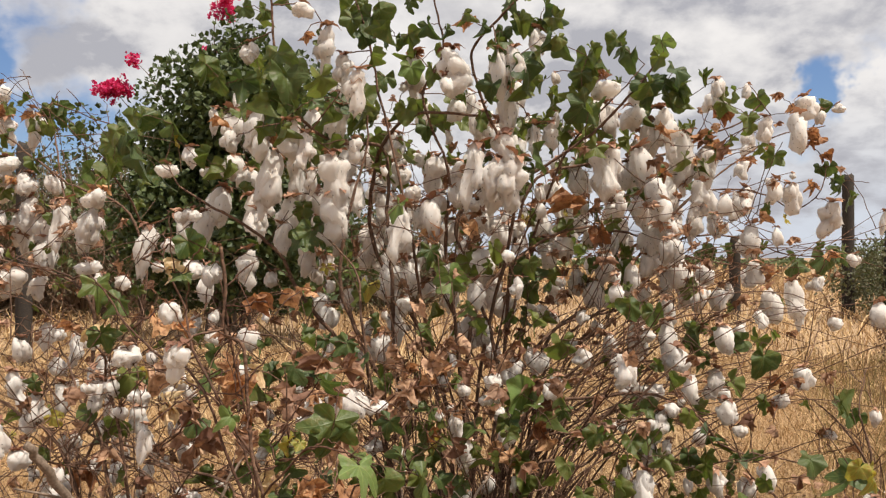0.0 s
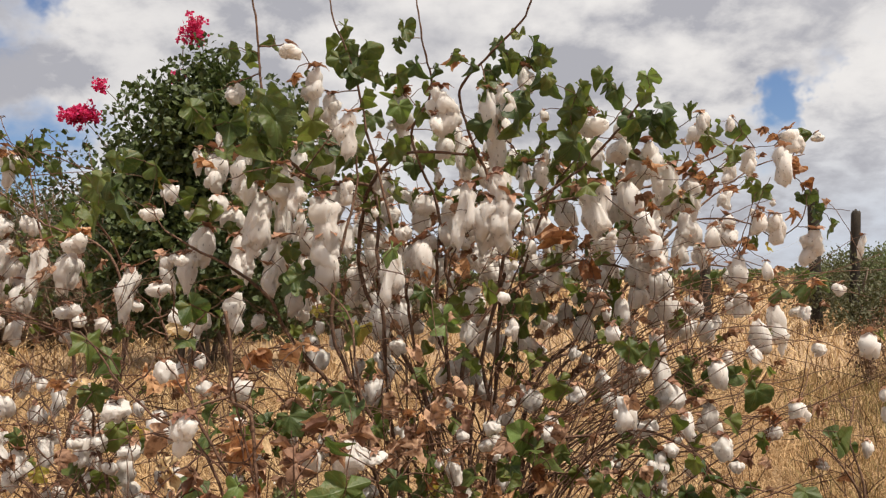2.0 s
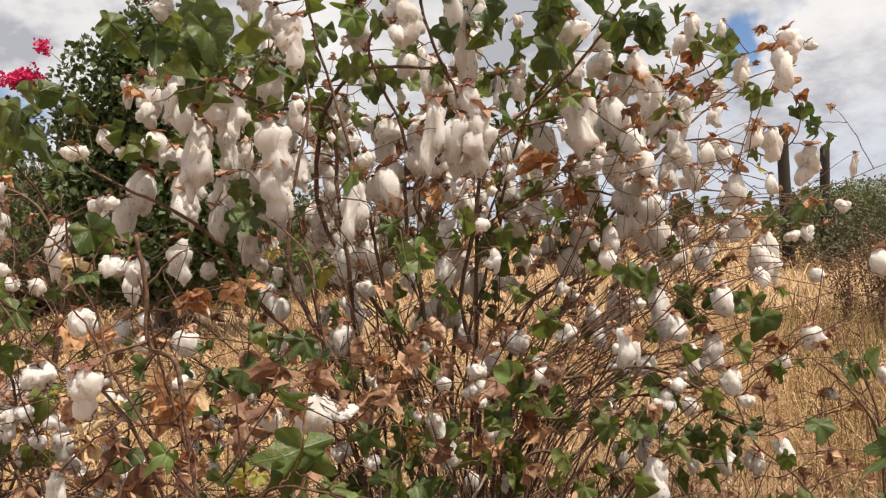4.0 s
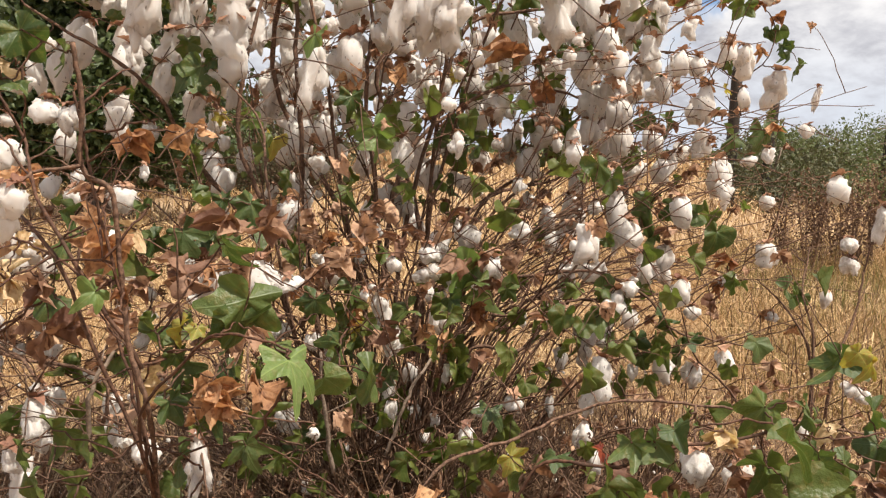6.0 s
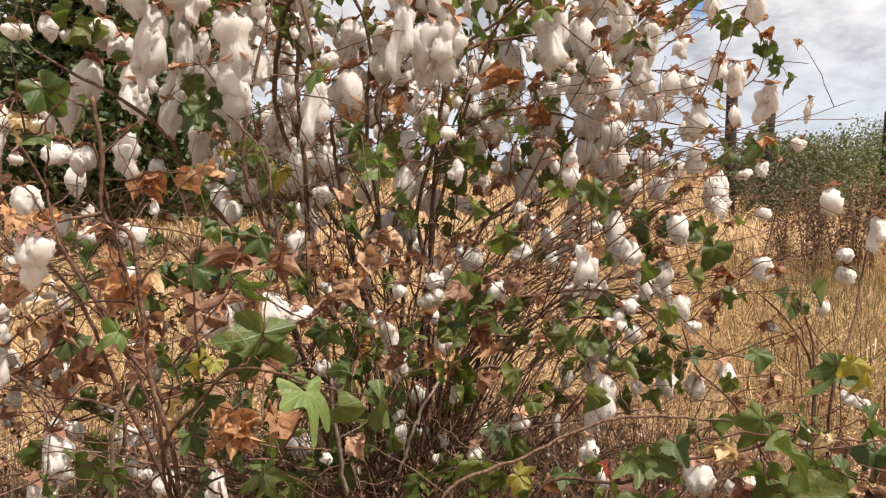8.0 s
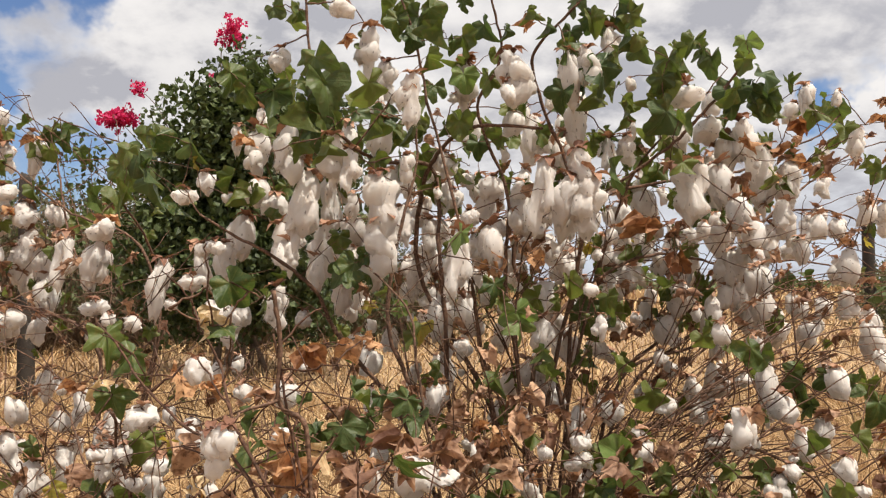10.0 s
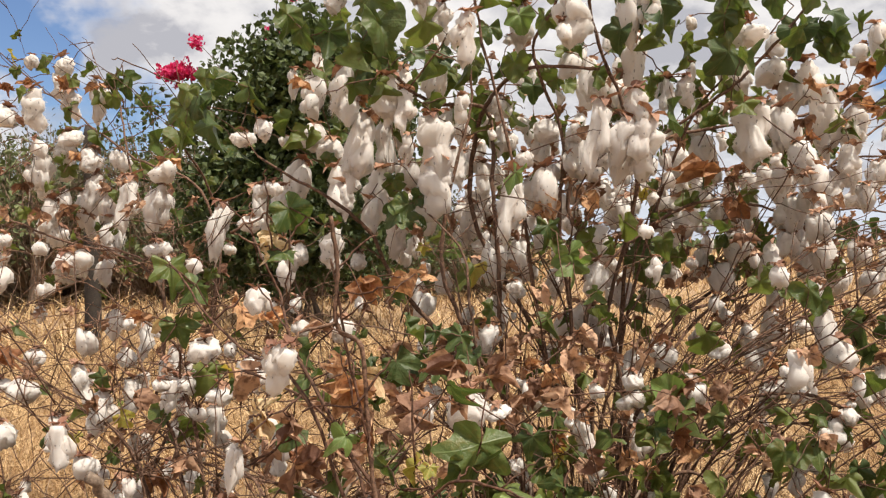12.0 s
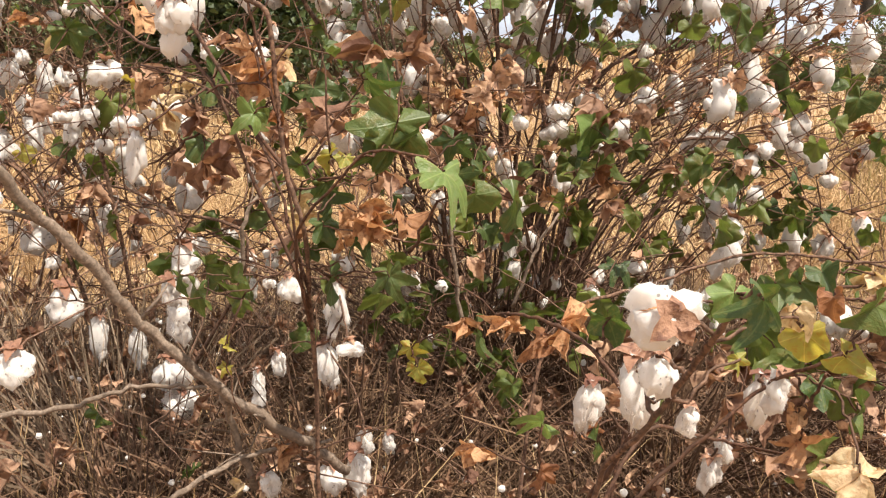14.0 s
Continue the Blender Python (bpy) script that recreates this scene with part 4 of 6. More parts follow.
BOLLS_SPARSE_LOW = [
    (0.94, 2.80, 0.98, 0.050, 0.071), (0.65, 3.00, 0.79, 0.034, 0.046), (0.54, 3.00, 0.75, 0.030, 0.050),
    (0.59, 1.80, 0.72, 0.055, 0.066), (1.11, 2.10, 0.77, 0.038, 0.030), (0.22, 2.50, 0.71, 0.028, 0.040),
    (0.73, 1.90, 0.66, 0.047, 0.052), (0.59, 2.80, 0.52, 0.029, 0.054), (-0.48, 2.00, 0.72, 0.023, 0.020),
    (-0.65, 1.90, 0.73, 0.035, 0.046), (0.88, 1.90, 0.65, 0.052, 0.048), (1.21, 2.20, 0.72, 0.034, 0.031),
]
BOLLS_CROWN_FRONT = [
    (-0.84, 3.00, 1.91, 0.043, 0.075), (-0.78, 3.00, 1.89, 0.075, 0.100), (-0.61, 2.70, 1.82, 0.098, 0.130),
    (-0.46, 2.45, 1.76, 0.068, 0.099), (-0.41, 2.45, 1.73, 0.051, 0.088), (-0.25, 2.40, 1.90, 0.062, 0.101),
    (-0.35, 2.70, 1.85, 0.067, 0.102), (-0.37, 2.60, 2.08, 0.068, 0.117), (-0.64, 2.70, 2.08, 0.061, 0.064),
    (-0.45, 2.60, 2.19, 0.065, 0.046), (-0.34, 2.80, 2.05, 0.060, 0.092), (-0.10, 2.90, 2.07, 0.074, 0.123),
    (0.03, 2.70, 2.03, 0.088, 0.117), (-0.17, 3.10, 1.83, 0.049, 0.075),
]
BOLLS_CROWN_BACK = [
    (-0.01, 2.90, 1.60, 0.059, 0.063), (-1.25, 2.90, 1.61, 0.074, 0.061), (-0.80, 3.20, 2.01, 0.054, 0.077),
    (0.17, 2.60, 2.00, 0.063, 0.125), (0.23, 2.60, 2.03, 0.053, 0.082), (0.31, 2.70, 2.12, 0.049, 0.074),
    (0.22, 2.80, 1.91, 0.061, 0.128), (0.31, 2.75, 1.81, 0.053, 0.070), (0.36, 2.75, 1.82, 0.047, 0.067),
    (0.23, 2.60, 1.65, 0.097, 0.125), (0.20, 2.60, 1.74, 0.072, 0.094), (0.19, 2.70, 1.61, 0.071, 0.097),
    (0.56, 2.80, 1.98, 0.097, 0.066), (0.86, 3.20, 1.90, 0.093, 0.161), (0.75, 3.10, 1.75, 0.085, 0.128),
    (1.43, 3.80, 1.94, 0.064, 0.084),
]
BOLLS_CROWN_FAR = [
    (0.75, 3.20, 1.95, 0.101, 0.092), (1.15, 3.60, 1.65, 0.078, 0.115), (0.66, 3.30, 1.97, 0.075, 0.104),
    (0.59, 3.50, 1.87, 0.075, 0.097), (-0.09, 3.30, 2.01, 0.073, 0.106), (0.14, 3.20, 1.94, 0.079, 0.119),
    (-0.22, 3.00, 1.58, 0.065, 0.108), (-0.26, 3.10, 1.46, 0.064, 0.093), (0.56, 3.60, 1.61, 0.077, 0.100),
    (0.75, 3.70, 1.61, 0.070, 0.094), (0.81, 3.70, 1.47, 0.070, 0.103), (0.99, 3.60, 1.37, 0.082, 0.105),
    (0.24, 3.30, 1.54, 0.069, 0.082), (1.67, 3.60, 2.02, 0.047, 0.056), (1.75, 3.60, 2.06, 0.052, 0.038),
]
BOLLS_LEFT_TOP = [
    (-2.18, 4.00, 2.20, 0.085, 0.090), (-2.19, 4.00, 2.12, 0.074, 0.096), (-2.33, 4.00, 2.22, 0.059, 0.064),
    (-2.49, 3.90, 2.03, 0.078, 0.109), (-2.16, 3.70, 1.97, 0.146, 0.134), (-2.26, 3.70, 1.92, 0.103, 0.088),
    (-2.09, 3.90, 2.02, 0.072, 0.103), (-1.92, 3.80, 2.02, 0.060, 0.150), (-1.87, 3.80, 2.02, 0.060, 0.070),
    (-1.94, 3.60, 1.81, 0.137, 0.066), (-1.96, 3.60, 1.76, 0.104, 0.085), (-1.83, 3.60, 1.72, 0.099, 0.094),
    (-2.05, 3.60, 1.68, 0.108, 0.142), (-1.72, 3.60, 1.72, 0.070, 0.080), (-1.83, 3.60, 1.60, 0.070, 0.129),
    (-2.01, 3.60, 1.49, 0.080, 0.141), (-1.56, 3.34, 1.55, 0.086, 0.161), (-1.44, 3.34, 1.53, 0.103, 0.132),
]
BOLLS_LEFT_MID = [
    (-1.04, 3.20, 1.51, 0.068, 0.121), (-0.91, 3.10, 1.51, 0.066, 0.116), (-1.16, 3.20, 1.44, 0.081, 0.162),
    (-2.03, 3.30, 1.39, 0.060, 0.060), (-2.06, 3.30, 1.25, 0.120, 0.107), (-1.79, 3.30, 1.29, 0.119, 0.111),
    (-1.71, 3.50, 1.07, 0.072, 0.095), (-0.96, 2.90, 1.44, 0.072, 0.047), (-1.44, 3.30, 1.36, 0.084, 0.055),
    (-1.89, 3.70, 1.49, 0.106, 0.145), (-1.76, 3.60, 1.42, 0.093, 0.117), (-1.94, 3.70, 1.54, 0.097, 0.121),
    (-1.77, 3.60, 1.52, 0.093, 0.131), (-0.82, 3.20, 1.75, 0.088, 0.088),
]
BOLLS_LEFT_LOW = [
    (-1.59, 2.70, 0.94, 0.088, 0.068), (-1.74, 2.80, 0.78, 0.097, 0.081), (-1.73, 2.80, 0.94, 0.060, 0.039),
    (-1.43, 2.70, 0.97, 0.057, 0.101), (-1.30, 2.60, 0.91, 0.071, 0.096), (-0.97, 2.40, 1.02, 0.041, 0.043),
    (-0.89, 2.30, 1.12, 0.069, 0.055), (-1.30, 2.90, 1.08, 0.054, 0.091), (-0.55, 2.20, 1.09, 0.044, 0.036),
    (-1.16, 2.70, 0.97, 0.050, 0.117), (-1.26, 2.70, 0.94, 0.050, 0.084),
]
BOLLS_GROUND_FRONT = [
    (0.04, 1.12, 0.89, 0.038, 0.054), (0.04, 1.05, 0.93, 0.034, 0.039), (0.07, 1.05, 0.89, 0.015, 0.025),
    (0.04, 1.30, 0.79, 0.030, 0.047), (0.22, 1.25, 0.82, 0.028, 0.051), (0.22, 1.20, 0.85, 0.024, 0.039),
    (0.27, 1.50, 0.58, 0.031, 0.051), (0.29, 1.50, 0.62, 0.025, 0.042), (-0.80, 1.60, 0.70, 0.053, 0.053),
    (-0.99, 2.20, 0.60, 0.073, 0.078), (-0.67, 2.00, 0.65, 0.042, 0.081), (-0.34, 2.00, 0.67, 0.030, 0.093),
    (-0.37, 2.00, 0.55, 0.047, 0.071), (-0.31, 1.90, 0.62, 0.055, 0.027), (-0.76, 2.20, 0.43, 0.080, 0.080),
    (-0.74, 2.20, 0.36, 0.081, 0.059), 
]
BOLLS_GROUND_LEFT = [
    (-0.85, 2.30, 1.01, 0.073, 0.047), (-1.52, 3.20, 0.97, 0.061, 0.076), (-1.17, 2.80, 1.02, 0.049, 0.082),
    (-0.28, 1.90, 0.42, 0.032, 0.046), (-0.23, 1.90, 0.42, 0.025, 0.034), (-0.32, 1.70, 0.45, 0.050, 0.050),
    (-0.28, 1.70, 0.47, 0.040, 0.060), (-0.42, 1.60, 0.50, 0.028, 0.037), (-1.34, 2.80, 0.61, 0.109, 0.075),
    (-0.53, 2.10, 0.45, 0.028, 0.076), (-0.49, 2.10, 0.51, 0.030, 0.050), (0.65, 2.90, 0.64, 0.046, 0.061),
    (0.73, 2.90, 0.64, 0.039, 0.079), (-1.00, 2.40, 0.46, 0.044, 0.088), (-0.91, 2.40, 0.43, 0.044, 0.088),
]

# leaves that stand out: place and size
LEAVES = {}
LEAVES['green'] = []
LEAVES['green'] += [
    (-2.59, 4.00, 2.34, 0.107), (-1.84, 3.80, 2.08, 0.075), (-1.78, 3.80, 2.06, 0.075), (-1.72, 3.80, 2.00, 0.062),
    (-1.44, 2.60, 0.82, 0.081), (-1.30, 3.00, 1.70, 0.114), (-1.30, 2.60, 0.99, 0.064), (-1.21, 3.00, 1.80, 0.114),
    (-1.09, 2.50, 0.92, 0.061), (-1.08, 2.90, 1.88, 0.109), (-1.06, 2.60, 1.75, 0.074), (-1.00, 2.90, 1.68, 0.090),
    (-0.99, 2.60, 1.74, 0.090), (-0.96, 2.90, 1.86, 0.090), (-0.85, 2.00, 1.32, 0.082), (-0.84, 2.00, 1.20, 0.072),
    (-0.81, 1.90, 0.47, 0.050), (-0.80, 2.00, 1.28, 0.070), (-0.76, 2.60, 2.00, 0.091), (-0.73, 1.90, 0.43, 0.027),
    (-0.72, 2.60, 1.96, 0.076), (-0.60, 1.80, 0.40, 0.043), (-0.60, 1.80, 0.78, 0.049), (-0.58, 1.90, 0.77, 0.073),
]
LEAVES['green'] += [
    (-0.57, 2.60, 2.18, 0.052), (-0.54, 1.90, 1.11, 0.061), (-0.51, 2.50, 2.01, 0.102), (-0.48, 1.50, 0.85, 0.056),
    (-0.48, 1.70, 0.81, 0.046), (-0.48, 1.50, 1.36, 0.044), (-0.47, 1.50, 1.42, 0.055), (-0.45, 2.50, 1.84, 0.073),
    (-0.42, 1.50, 1.40, 0.040), (-0.42, 2.60, 1.47, 0.089), (-0.42, 1.50, 0.84, 0.048), (-0.38, 2.60, 1.44, 0.059),
    (-0.38, 2.60, 1.50, 0.076), (-0.36, 1.70, 1.00, 0.046), (-0.31, 1.60, 0.99, 0.042), (-0.30, 2.70, 2.18, 0.073),
    (-0.27, 2.70, 1.87, 0.080), (-0.21, 2.70, 2.21, 0.081), (-0.21, 1.50, 1.05, 0.090), (-0.20, 1.50, 1.08, 0.091),
    (-0.20, 2.80, 2.01, 0.067), (-0.14, 2.70, 2.12, 0.049), (-0.10, 1.40, 1.01, 0.051), (-0.04, 2.60, 1.41, 0.076),
]
LEAVES['green'] += [
    (-0.04, 2.40, 0.94, 0.071), (-0.03, 2.40, 0.81, 0.052), (-0.02, 1.60, 0.67, 0.036), (0.03, 1.20, 0.92, 0.047),
    (0.05, 1.30, 0.73, 0.034), (0.06, 0.90, 1.04, 0.040), (0.08, 2.50, 1.24, 0.044), (0.09, 2.30, 0.90, 0.082),
    (0.23, 1.70, 0.75, 0.055), (0.25, 1.10, 0.97, 0.041), (0.26, 2.30, 0.97, 0.069), (0.26, 1.20, 0.85, 0.042),
    (0.31, 1.20, 0.82, 0.049), (0.35, 2.40, 0.94, 0.051), (0.35, 3.30, 1.27, 0.099), (0.38, 1.60, 0.84, 0.056),
    (0.42, 1.60, 0.84, 0.056), (0.45, 3.40, 1.30, 0.106), (0.48, 2.70, 2.05, 0.099), (0.54, 1.70, 0.83, 0.040),
    (0.57, 3.00, 1.56, 0.074), (0.58, 1.50, 0.87, 0.070), (0.58, 3.30, 1.28, 0.079), (0.60, 1.60, 0.89, 0.075),
]
LEAVES['green'] += [
    (0.60, 2.40, 0.87, 0.092), (0.60, 3.40, 1.29, 0.086), (0.61, 1.60, 0.79, 0.067), (0.62, 3.30, 1.30, 0.082),
    (0.63, 2.40, 0.81, 0.060), (0.64, 2.90, 2.14, 0.072), (0.67, 1.60, 0.89, 0.057), (0.67, 2.40, 0.91, 0.051),
    (0.69, 3.40, 1.25, 0.065), (0.70, 1.60, 0.81, 0.058), (0.72, 3.20, 1.63, 0.071), (0.73, 3.00, 0.98, 0.057),
    (0.78, 3.20, 1.65, 0.068), (0.82, 1.70, 0.75, 0.063), (0.94, 1.80, 0.81, 0.067), (1.00, 2.00, 0.86, 0.090),
    (1.10, 2.80, 1.04, 0.090), (1.39, 3.60, 2.09, 0.093), (1.67, 3.60, 2.06, 0.082), (1.73, 3.60, 1.73, 0.070),
    (1.76, 3.60, 1.71, 0.093), (1.86, 3.80, 1.41, 0.101),
]
LEAVES['tan'] = []
LEAVES['tan'] += [
    (-0.99, 2.30, 1.19, 0.055), (-0.59, 1.80, 1.12, 0.038), (-0.57, 1.70, 1.09, 0.053), (-0.55, 1.80, 1.12, 0.034),
    (-0.51, 1.50, 1.37, 0.051), (-0.46, 1.60, 0.49, 0.037), (-0.36, 1.60, 0.94, 0.059), (-0.36, 1.60, 1.17, 0.041),
    (0.13, 1.00, 1.00, 0.031), (0.26, 1.10, 0.80, 0.049), (0.53, 1.60, 0.86, 0.047), (0.55, 1.60, 0.84, 0.047),
    (0.78, 1.70, 0.82, 0.041),
]
LEAVES['light'] = []
LEAVES['light'] += [
    (-0.39, 1.50, 1.10, 0.042), (-0.31, 2.70, 1.35, 0.055), (-0.14, 1.35, 1.04, 0.079), (-0.13, 2.40, 1.54, 0.085),
    (-0.11, 2.80, 2.04, 0.084), (-0.00, 1.40, 0.70, 0.053), (0.02, 2.60, 1.33, 0.095), (0.03, 2.60, 1.30, 0.092),
    (0.06, 0.95, 1.03, 0.032), (0.23, 2.30, 1.00, 0.105), (0.78, 2.90, 2.16, 0.082),
]
LEAVES['dark'] = []
LEAVES['dark'] += [
    (-2.61, 4.00, 2.25, 0.097), (-1.74, 2.90, 1.10, 0.074), (-1.07, 2.90, 1.74, 0.109), (-1.01, 2.60, 1.78, 0.090),
    (-0.74, 2.80, 2.10, 0.050), (-0.71, 2.00, 1.09, 0.046), (-0.64, 2.60, 2.19, 0.053), (-0.64, 2.60, 1.95, 0.091),
    (-0.57, 1.90, 1.01, 0.056), (-0.56, 2.00, 1.15, 0.065), (-0.53, 2.60, 1.84, 0.091), (-0.53, 2.50, 1.90, 0.073),
    (-0.49, 2.50, 1.94, 0.117), (-0.47, 2.30, 1.07, 0.065), (-0.45, 2.60, 1.46, 0.091), (-0.42, 2.30, 1.08, 0.078),
    (-0.40, 2.50, 1.87, 0.073), (-0.37, 2.40, 1.09, 0.055), (-0.34, 2.70, 1.91, 0.080), (-0.33, 2.40, 1.05, 0.069),
    (-0.26, 2.70, 2.13, 0.065), (-0.24, 2.70, 2.18, 0.097), (-0.19, 2.70, 2.12, 0.057), (-0.17, 2.90, 1.91, 0.053),
]
LEAVES['dark'] += [
    (-0.11, 2.70, 2.24, 0.049), (-0.09, 1.40, 0.83, 0.052), (-0.06, 3.00, 1.87, 0.073), (-0.05, 2.70, 2.16, 0.072),
    (-0.01, 2.50, 0.71, 0.061), (0.01, 2.70, 2.15, 0.049), (0.13, 2.70, 2.16, 0.059), (0.16, 2.60, 1.94, 0.078),
    (0.19, 2.30, 0.93, 0.069), (0.20, 2.70, 2.14, 0.059), (0.21, 2.60, 1.97, 0.078), (0.22, 2.70, 2.23, 0.066),
    (0.26, 2.60, 2.00, 0.110), (0.26, 2.70, 2.18, 0.066), (0.32, 1.80, 0.74, 0.053), (0.32, 2.70, 1.73, 0.098),
    (0.32, 2.80, 1.86, 0.068), (0.33, 2.60, 2.09, 0.079), (0.33, 3.20, 1.16, 0.080), (0.34, 2.70, 2.22, 0.083),
    (0.34, 3.20, 1.34, 0.118), (0.38, 2.70, 2.19, 0.066), (0.40, 2.70, 2.09, 0.073), (0.45, 1.60, 0.86, 0.047),
]
LEAVES['dark'] += [
    (0.46, 2.70, 2.00, 0.066), (0.47, 2.70, 1.89, 0.109), (0.60, 2.40, 0.94, 0.062), (0.67, 2.90, 2.11, 0.081),
    (0.73, 2.90, 2.00, 0.108), (0.78, 2.60, 0.76, 0.066), (0.79, 2.90, 2.01, 0.080), (0.80, 2.60, 0.71, 0.056),
    (0.81, 2.50, 0.84, 0.070), (0.83, 2.90, 2.05, 0.091), (0.84, 2.90, 1.98, 0.109), (0.88, 2.80, 1.11, 0.124),
    (0.90, 2.80, 1.04, 0.089), (0.96, 2.70, 0.69, 0.087), (0.96, 1.80, 0.74, 0.068), (0.96, 2.80, 1.12, 0.089),
    (0.99, 2.70, 0.73, 0.063), (1.03, 2.80, 1.10, 0.071), (1.16, 3.60, 1.41, 0.101), (1.25, 3.60, 1.41, 0.092),
    (1.26, 2.80, 0.69, 0.083), (1.47, 3.00, 0.82, 0.099), (1.53, 3.00, 0.81, 0.060), (1.65, 3.80, 1.36, 0.125),
]
LEAVES['dark'] += [
    (1.67, 3.60, 1.79, 0.056), (1.71, 3.60, 1.79, 0.070), (1.78, 3.80, 1.38, 0.151), (1.81, 3.60, 1.65, 0.080),
]
LEAVES['dry'] = []
LEAVES['dry'] += [
    (-2.42, 3.90, 2.09, 0.068), (-2.31, 3.90, 2.10, 0.062), (-2.10, 3.90, 2.08, 0.077), (-1.91, 3.80, 2.06, 0.075),
    (-1.90, 3.60, 1.74, 0.085), (-1.84, 3.80, 2.00, 0.060), (-1.79, 3.30, 1.33, 0.077), (-1.70, 2.80, 1.04, 0.089),
    (-1.34, 3.20, 1.66, 0.069), (-1.22, 2.80, 0.66, 0.102), (-0.91, 2.00, 1.23, 0.040), (-0.79, 2.90, 1.88, 0.058),
    (-0.70, 2.00, 1.23, 0.081), (-0.65, 2.00, 1.22, 0.058), (-0.59, 2.00, 0.94, 0.048), (-0.58, 2.70, 1.80, 0.048),
    (-0.58, 1.70, 1.07, 0.041), (-0.44, 2.60, 2.11, 0.046), (-0.43, 1.90, 1.30, 0.061), (-0.41, 1.60, 1.18, 0.049),
    (-0.40, 1.60, 1.15, 0.066), (-0.39, 1.60, 0.55, 0.046), (-0.37, 1.60, 0.57, 0.036), (-0.36, 1.50, 1.10, 0.031),
]
LEAVES['dry'] += [
    (-0.35, 1.90, 1.30, 0.072), (-0.34, 2.20, 1.02, 0.050), (-0.31, 1.90, 1.32, 0.041), (-0.29, 1.60, 0.91, 0.043),
    (-0.27, 1.70, 0.92, 0.055), (-0.26, 2.40, 1.92, 0.042), (-0.25, 1.50, 0.97, 0.055), (-0.23, 1.50, 0.95, 0.047),
    (-0.21, 2.70, 1.14, 0.073), (-0.19, 1.60, 0.93, 0.068), (-0.17, 2.30, 0.95, 0.046), (-0.11, 2.90, 2.11, 0.063),
    (-0.11, 1.40, 0.85, 0.037), (-0.11, 2.40, 1.06, 0.056), (-0.08, 1.50, 0.61, 0.050), (-0.06, 1.35, 0.87, 0.035),
    (-0.05, 2.40, 1.04, 0.071), (-0.04, 2.40, 0.87, 0.051), (-0.03, 1.30, 0.86, 0.040), (-0.02, 2.70, 1.47, 0.073),
    (-0.01, 2.40, 1.06, 0.057), (-0.00, 1.30, 0.88, 0.046), (0.00, 1.40, 0.63, 0.046), (0.02, 1.00, 1.01, 0.018),
]
LEAVES['dry'] += [
    (0.06, 2.50, 0.91, 0.054), (0.06, 1.40, 0.69, 0.038), (0.07, 2.70, 2.19, 0.065), (0.09, 2.80, 1.49, 0.073),
    (0.15, 2.50, 0.81, 0.061), (0.21, 2.50, 0.78, 0.070), (0.21, 1.10, 0.98, 0.031), (0.24, 1.20, 0.82, 0.030),
    (0.25, 1.20, 0.78, 0.049), (0.28, 2.50, 0.87, 0.061), (0.32, 2.50, 0.83, 0.061), (0.47, 3.00, 1.59, 0.110),
    (0.53, 2.80, 2.03, 0.052), (0.58, 3.00, 1.48, 0.092), (0.67, 3.00, 0.71, 0.058), (0.69, 3.00, 0.99, 0.057),
    (0.82, 3.00, 1.87, 0.056), (0.83, 3.10, 1.71, 0.066), (1.02, 3.30, 1.80, 0.075), (1.04, 3.30, 1.89, 0.084),
    (1.13, 3.30, 1.83, 0.075), (1.18, 2.90, 0.86, 0.057), (1.20, 2.90, 0.94, 0.064), (1.25, 3.60, 2.04, 0.083),
]
LEAVES['dry'] += [
    (1.37, 3.70, 1.83, 0.081), (1.38, 3.00, 0.75, 0.052), (1.48, 3.80, 1.58, 0.089), (1.50, 3.00, 0.70, 0.052),
    (1.52, 3.80, 1.31, 0.085), (1.57, 3.60, 2.06, 0.061), (1.62, 3.60, 1.71, 0.070), (1.62, 3.60, 1.95, 0.070),
    (1.62, 3.60, 1.89, 0.060), (1.67, 3.60, 1.92, 0.070), (1.70, 3.60, 1.85, 0.056), (1.72, 3.60, 1.42, 0.071),
]
LEAVES['yellow'] = []
LEAVES['yellow'] += [
    (-2.43, 4.00, 2.25, 0.080), (-2.13, 3.40, 1.48, 0.067), (-1.38, 2.60, 0.81, 0.071), (-1.20, 2.50, 0.90, 0.061),
    (-0.95, 2.90, 1.81, 0.051), (-0.73, 2.00, 1.11, 0.058), (-0.44, 1.48, 0.75, 0.024), (-0.44, 1.48, 0.78, 0.032),
    (-0.40, 2.80, 1.36, 0.049), (-0.30, 1.60, 1.03, 0.051), (-0.28, 1.60, 1.03, 0.037), (-0.25, 2.70, 1.29, 0.079),
    (-0.18, 1.50, 0.77, 0.041), (-0.17, 1.50, 0.74, 0.041), (-0.02, 2.40, 0.84, 0.072), (0.13, 1.10, 0.92, 0.026),
    (0.14, 1.00, 0.98, 0.040), (0.21, 1.70, 0.78, 0.059), (0.23, 1.10, 0.92, 0.042), (0.33, 3.30, 1.54, 0.081),
    (0.49, 3.30, 1.58, 0.049), (0.97, 1.90, 0.90, 0.059), (1.00, 1.90, 0.88, 0.083), (1.60, 3.80, 1.57, 0.060),
]
LEAVES['red'] = []
LEAVES['red'] += [
    (0.37, 1.70, 0.79, 0.036),
]

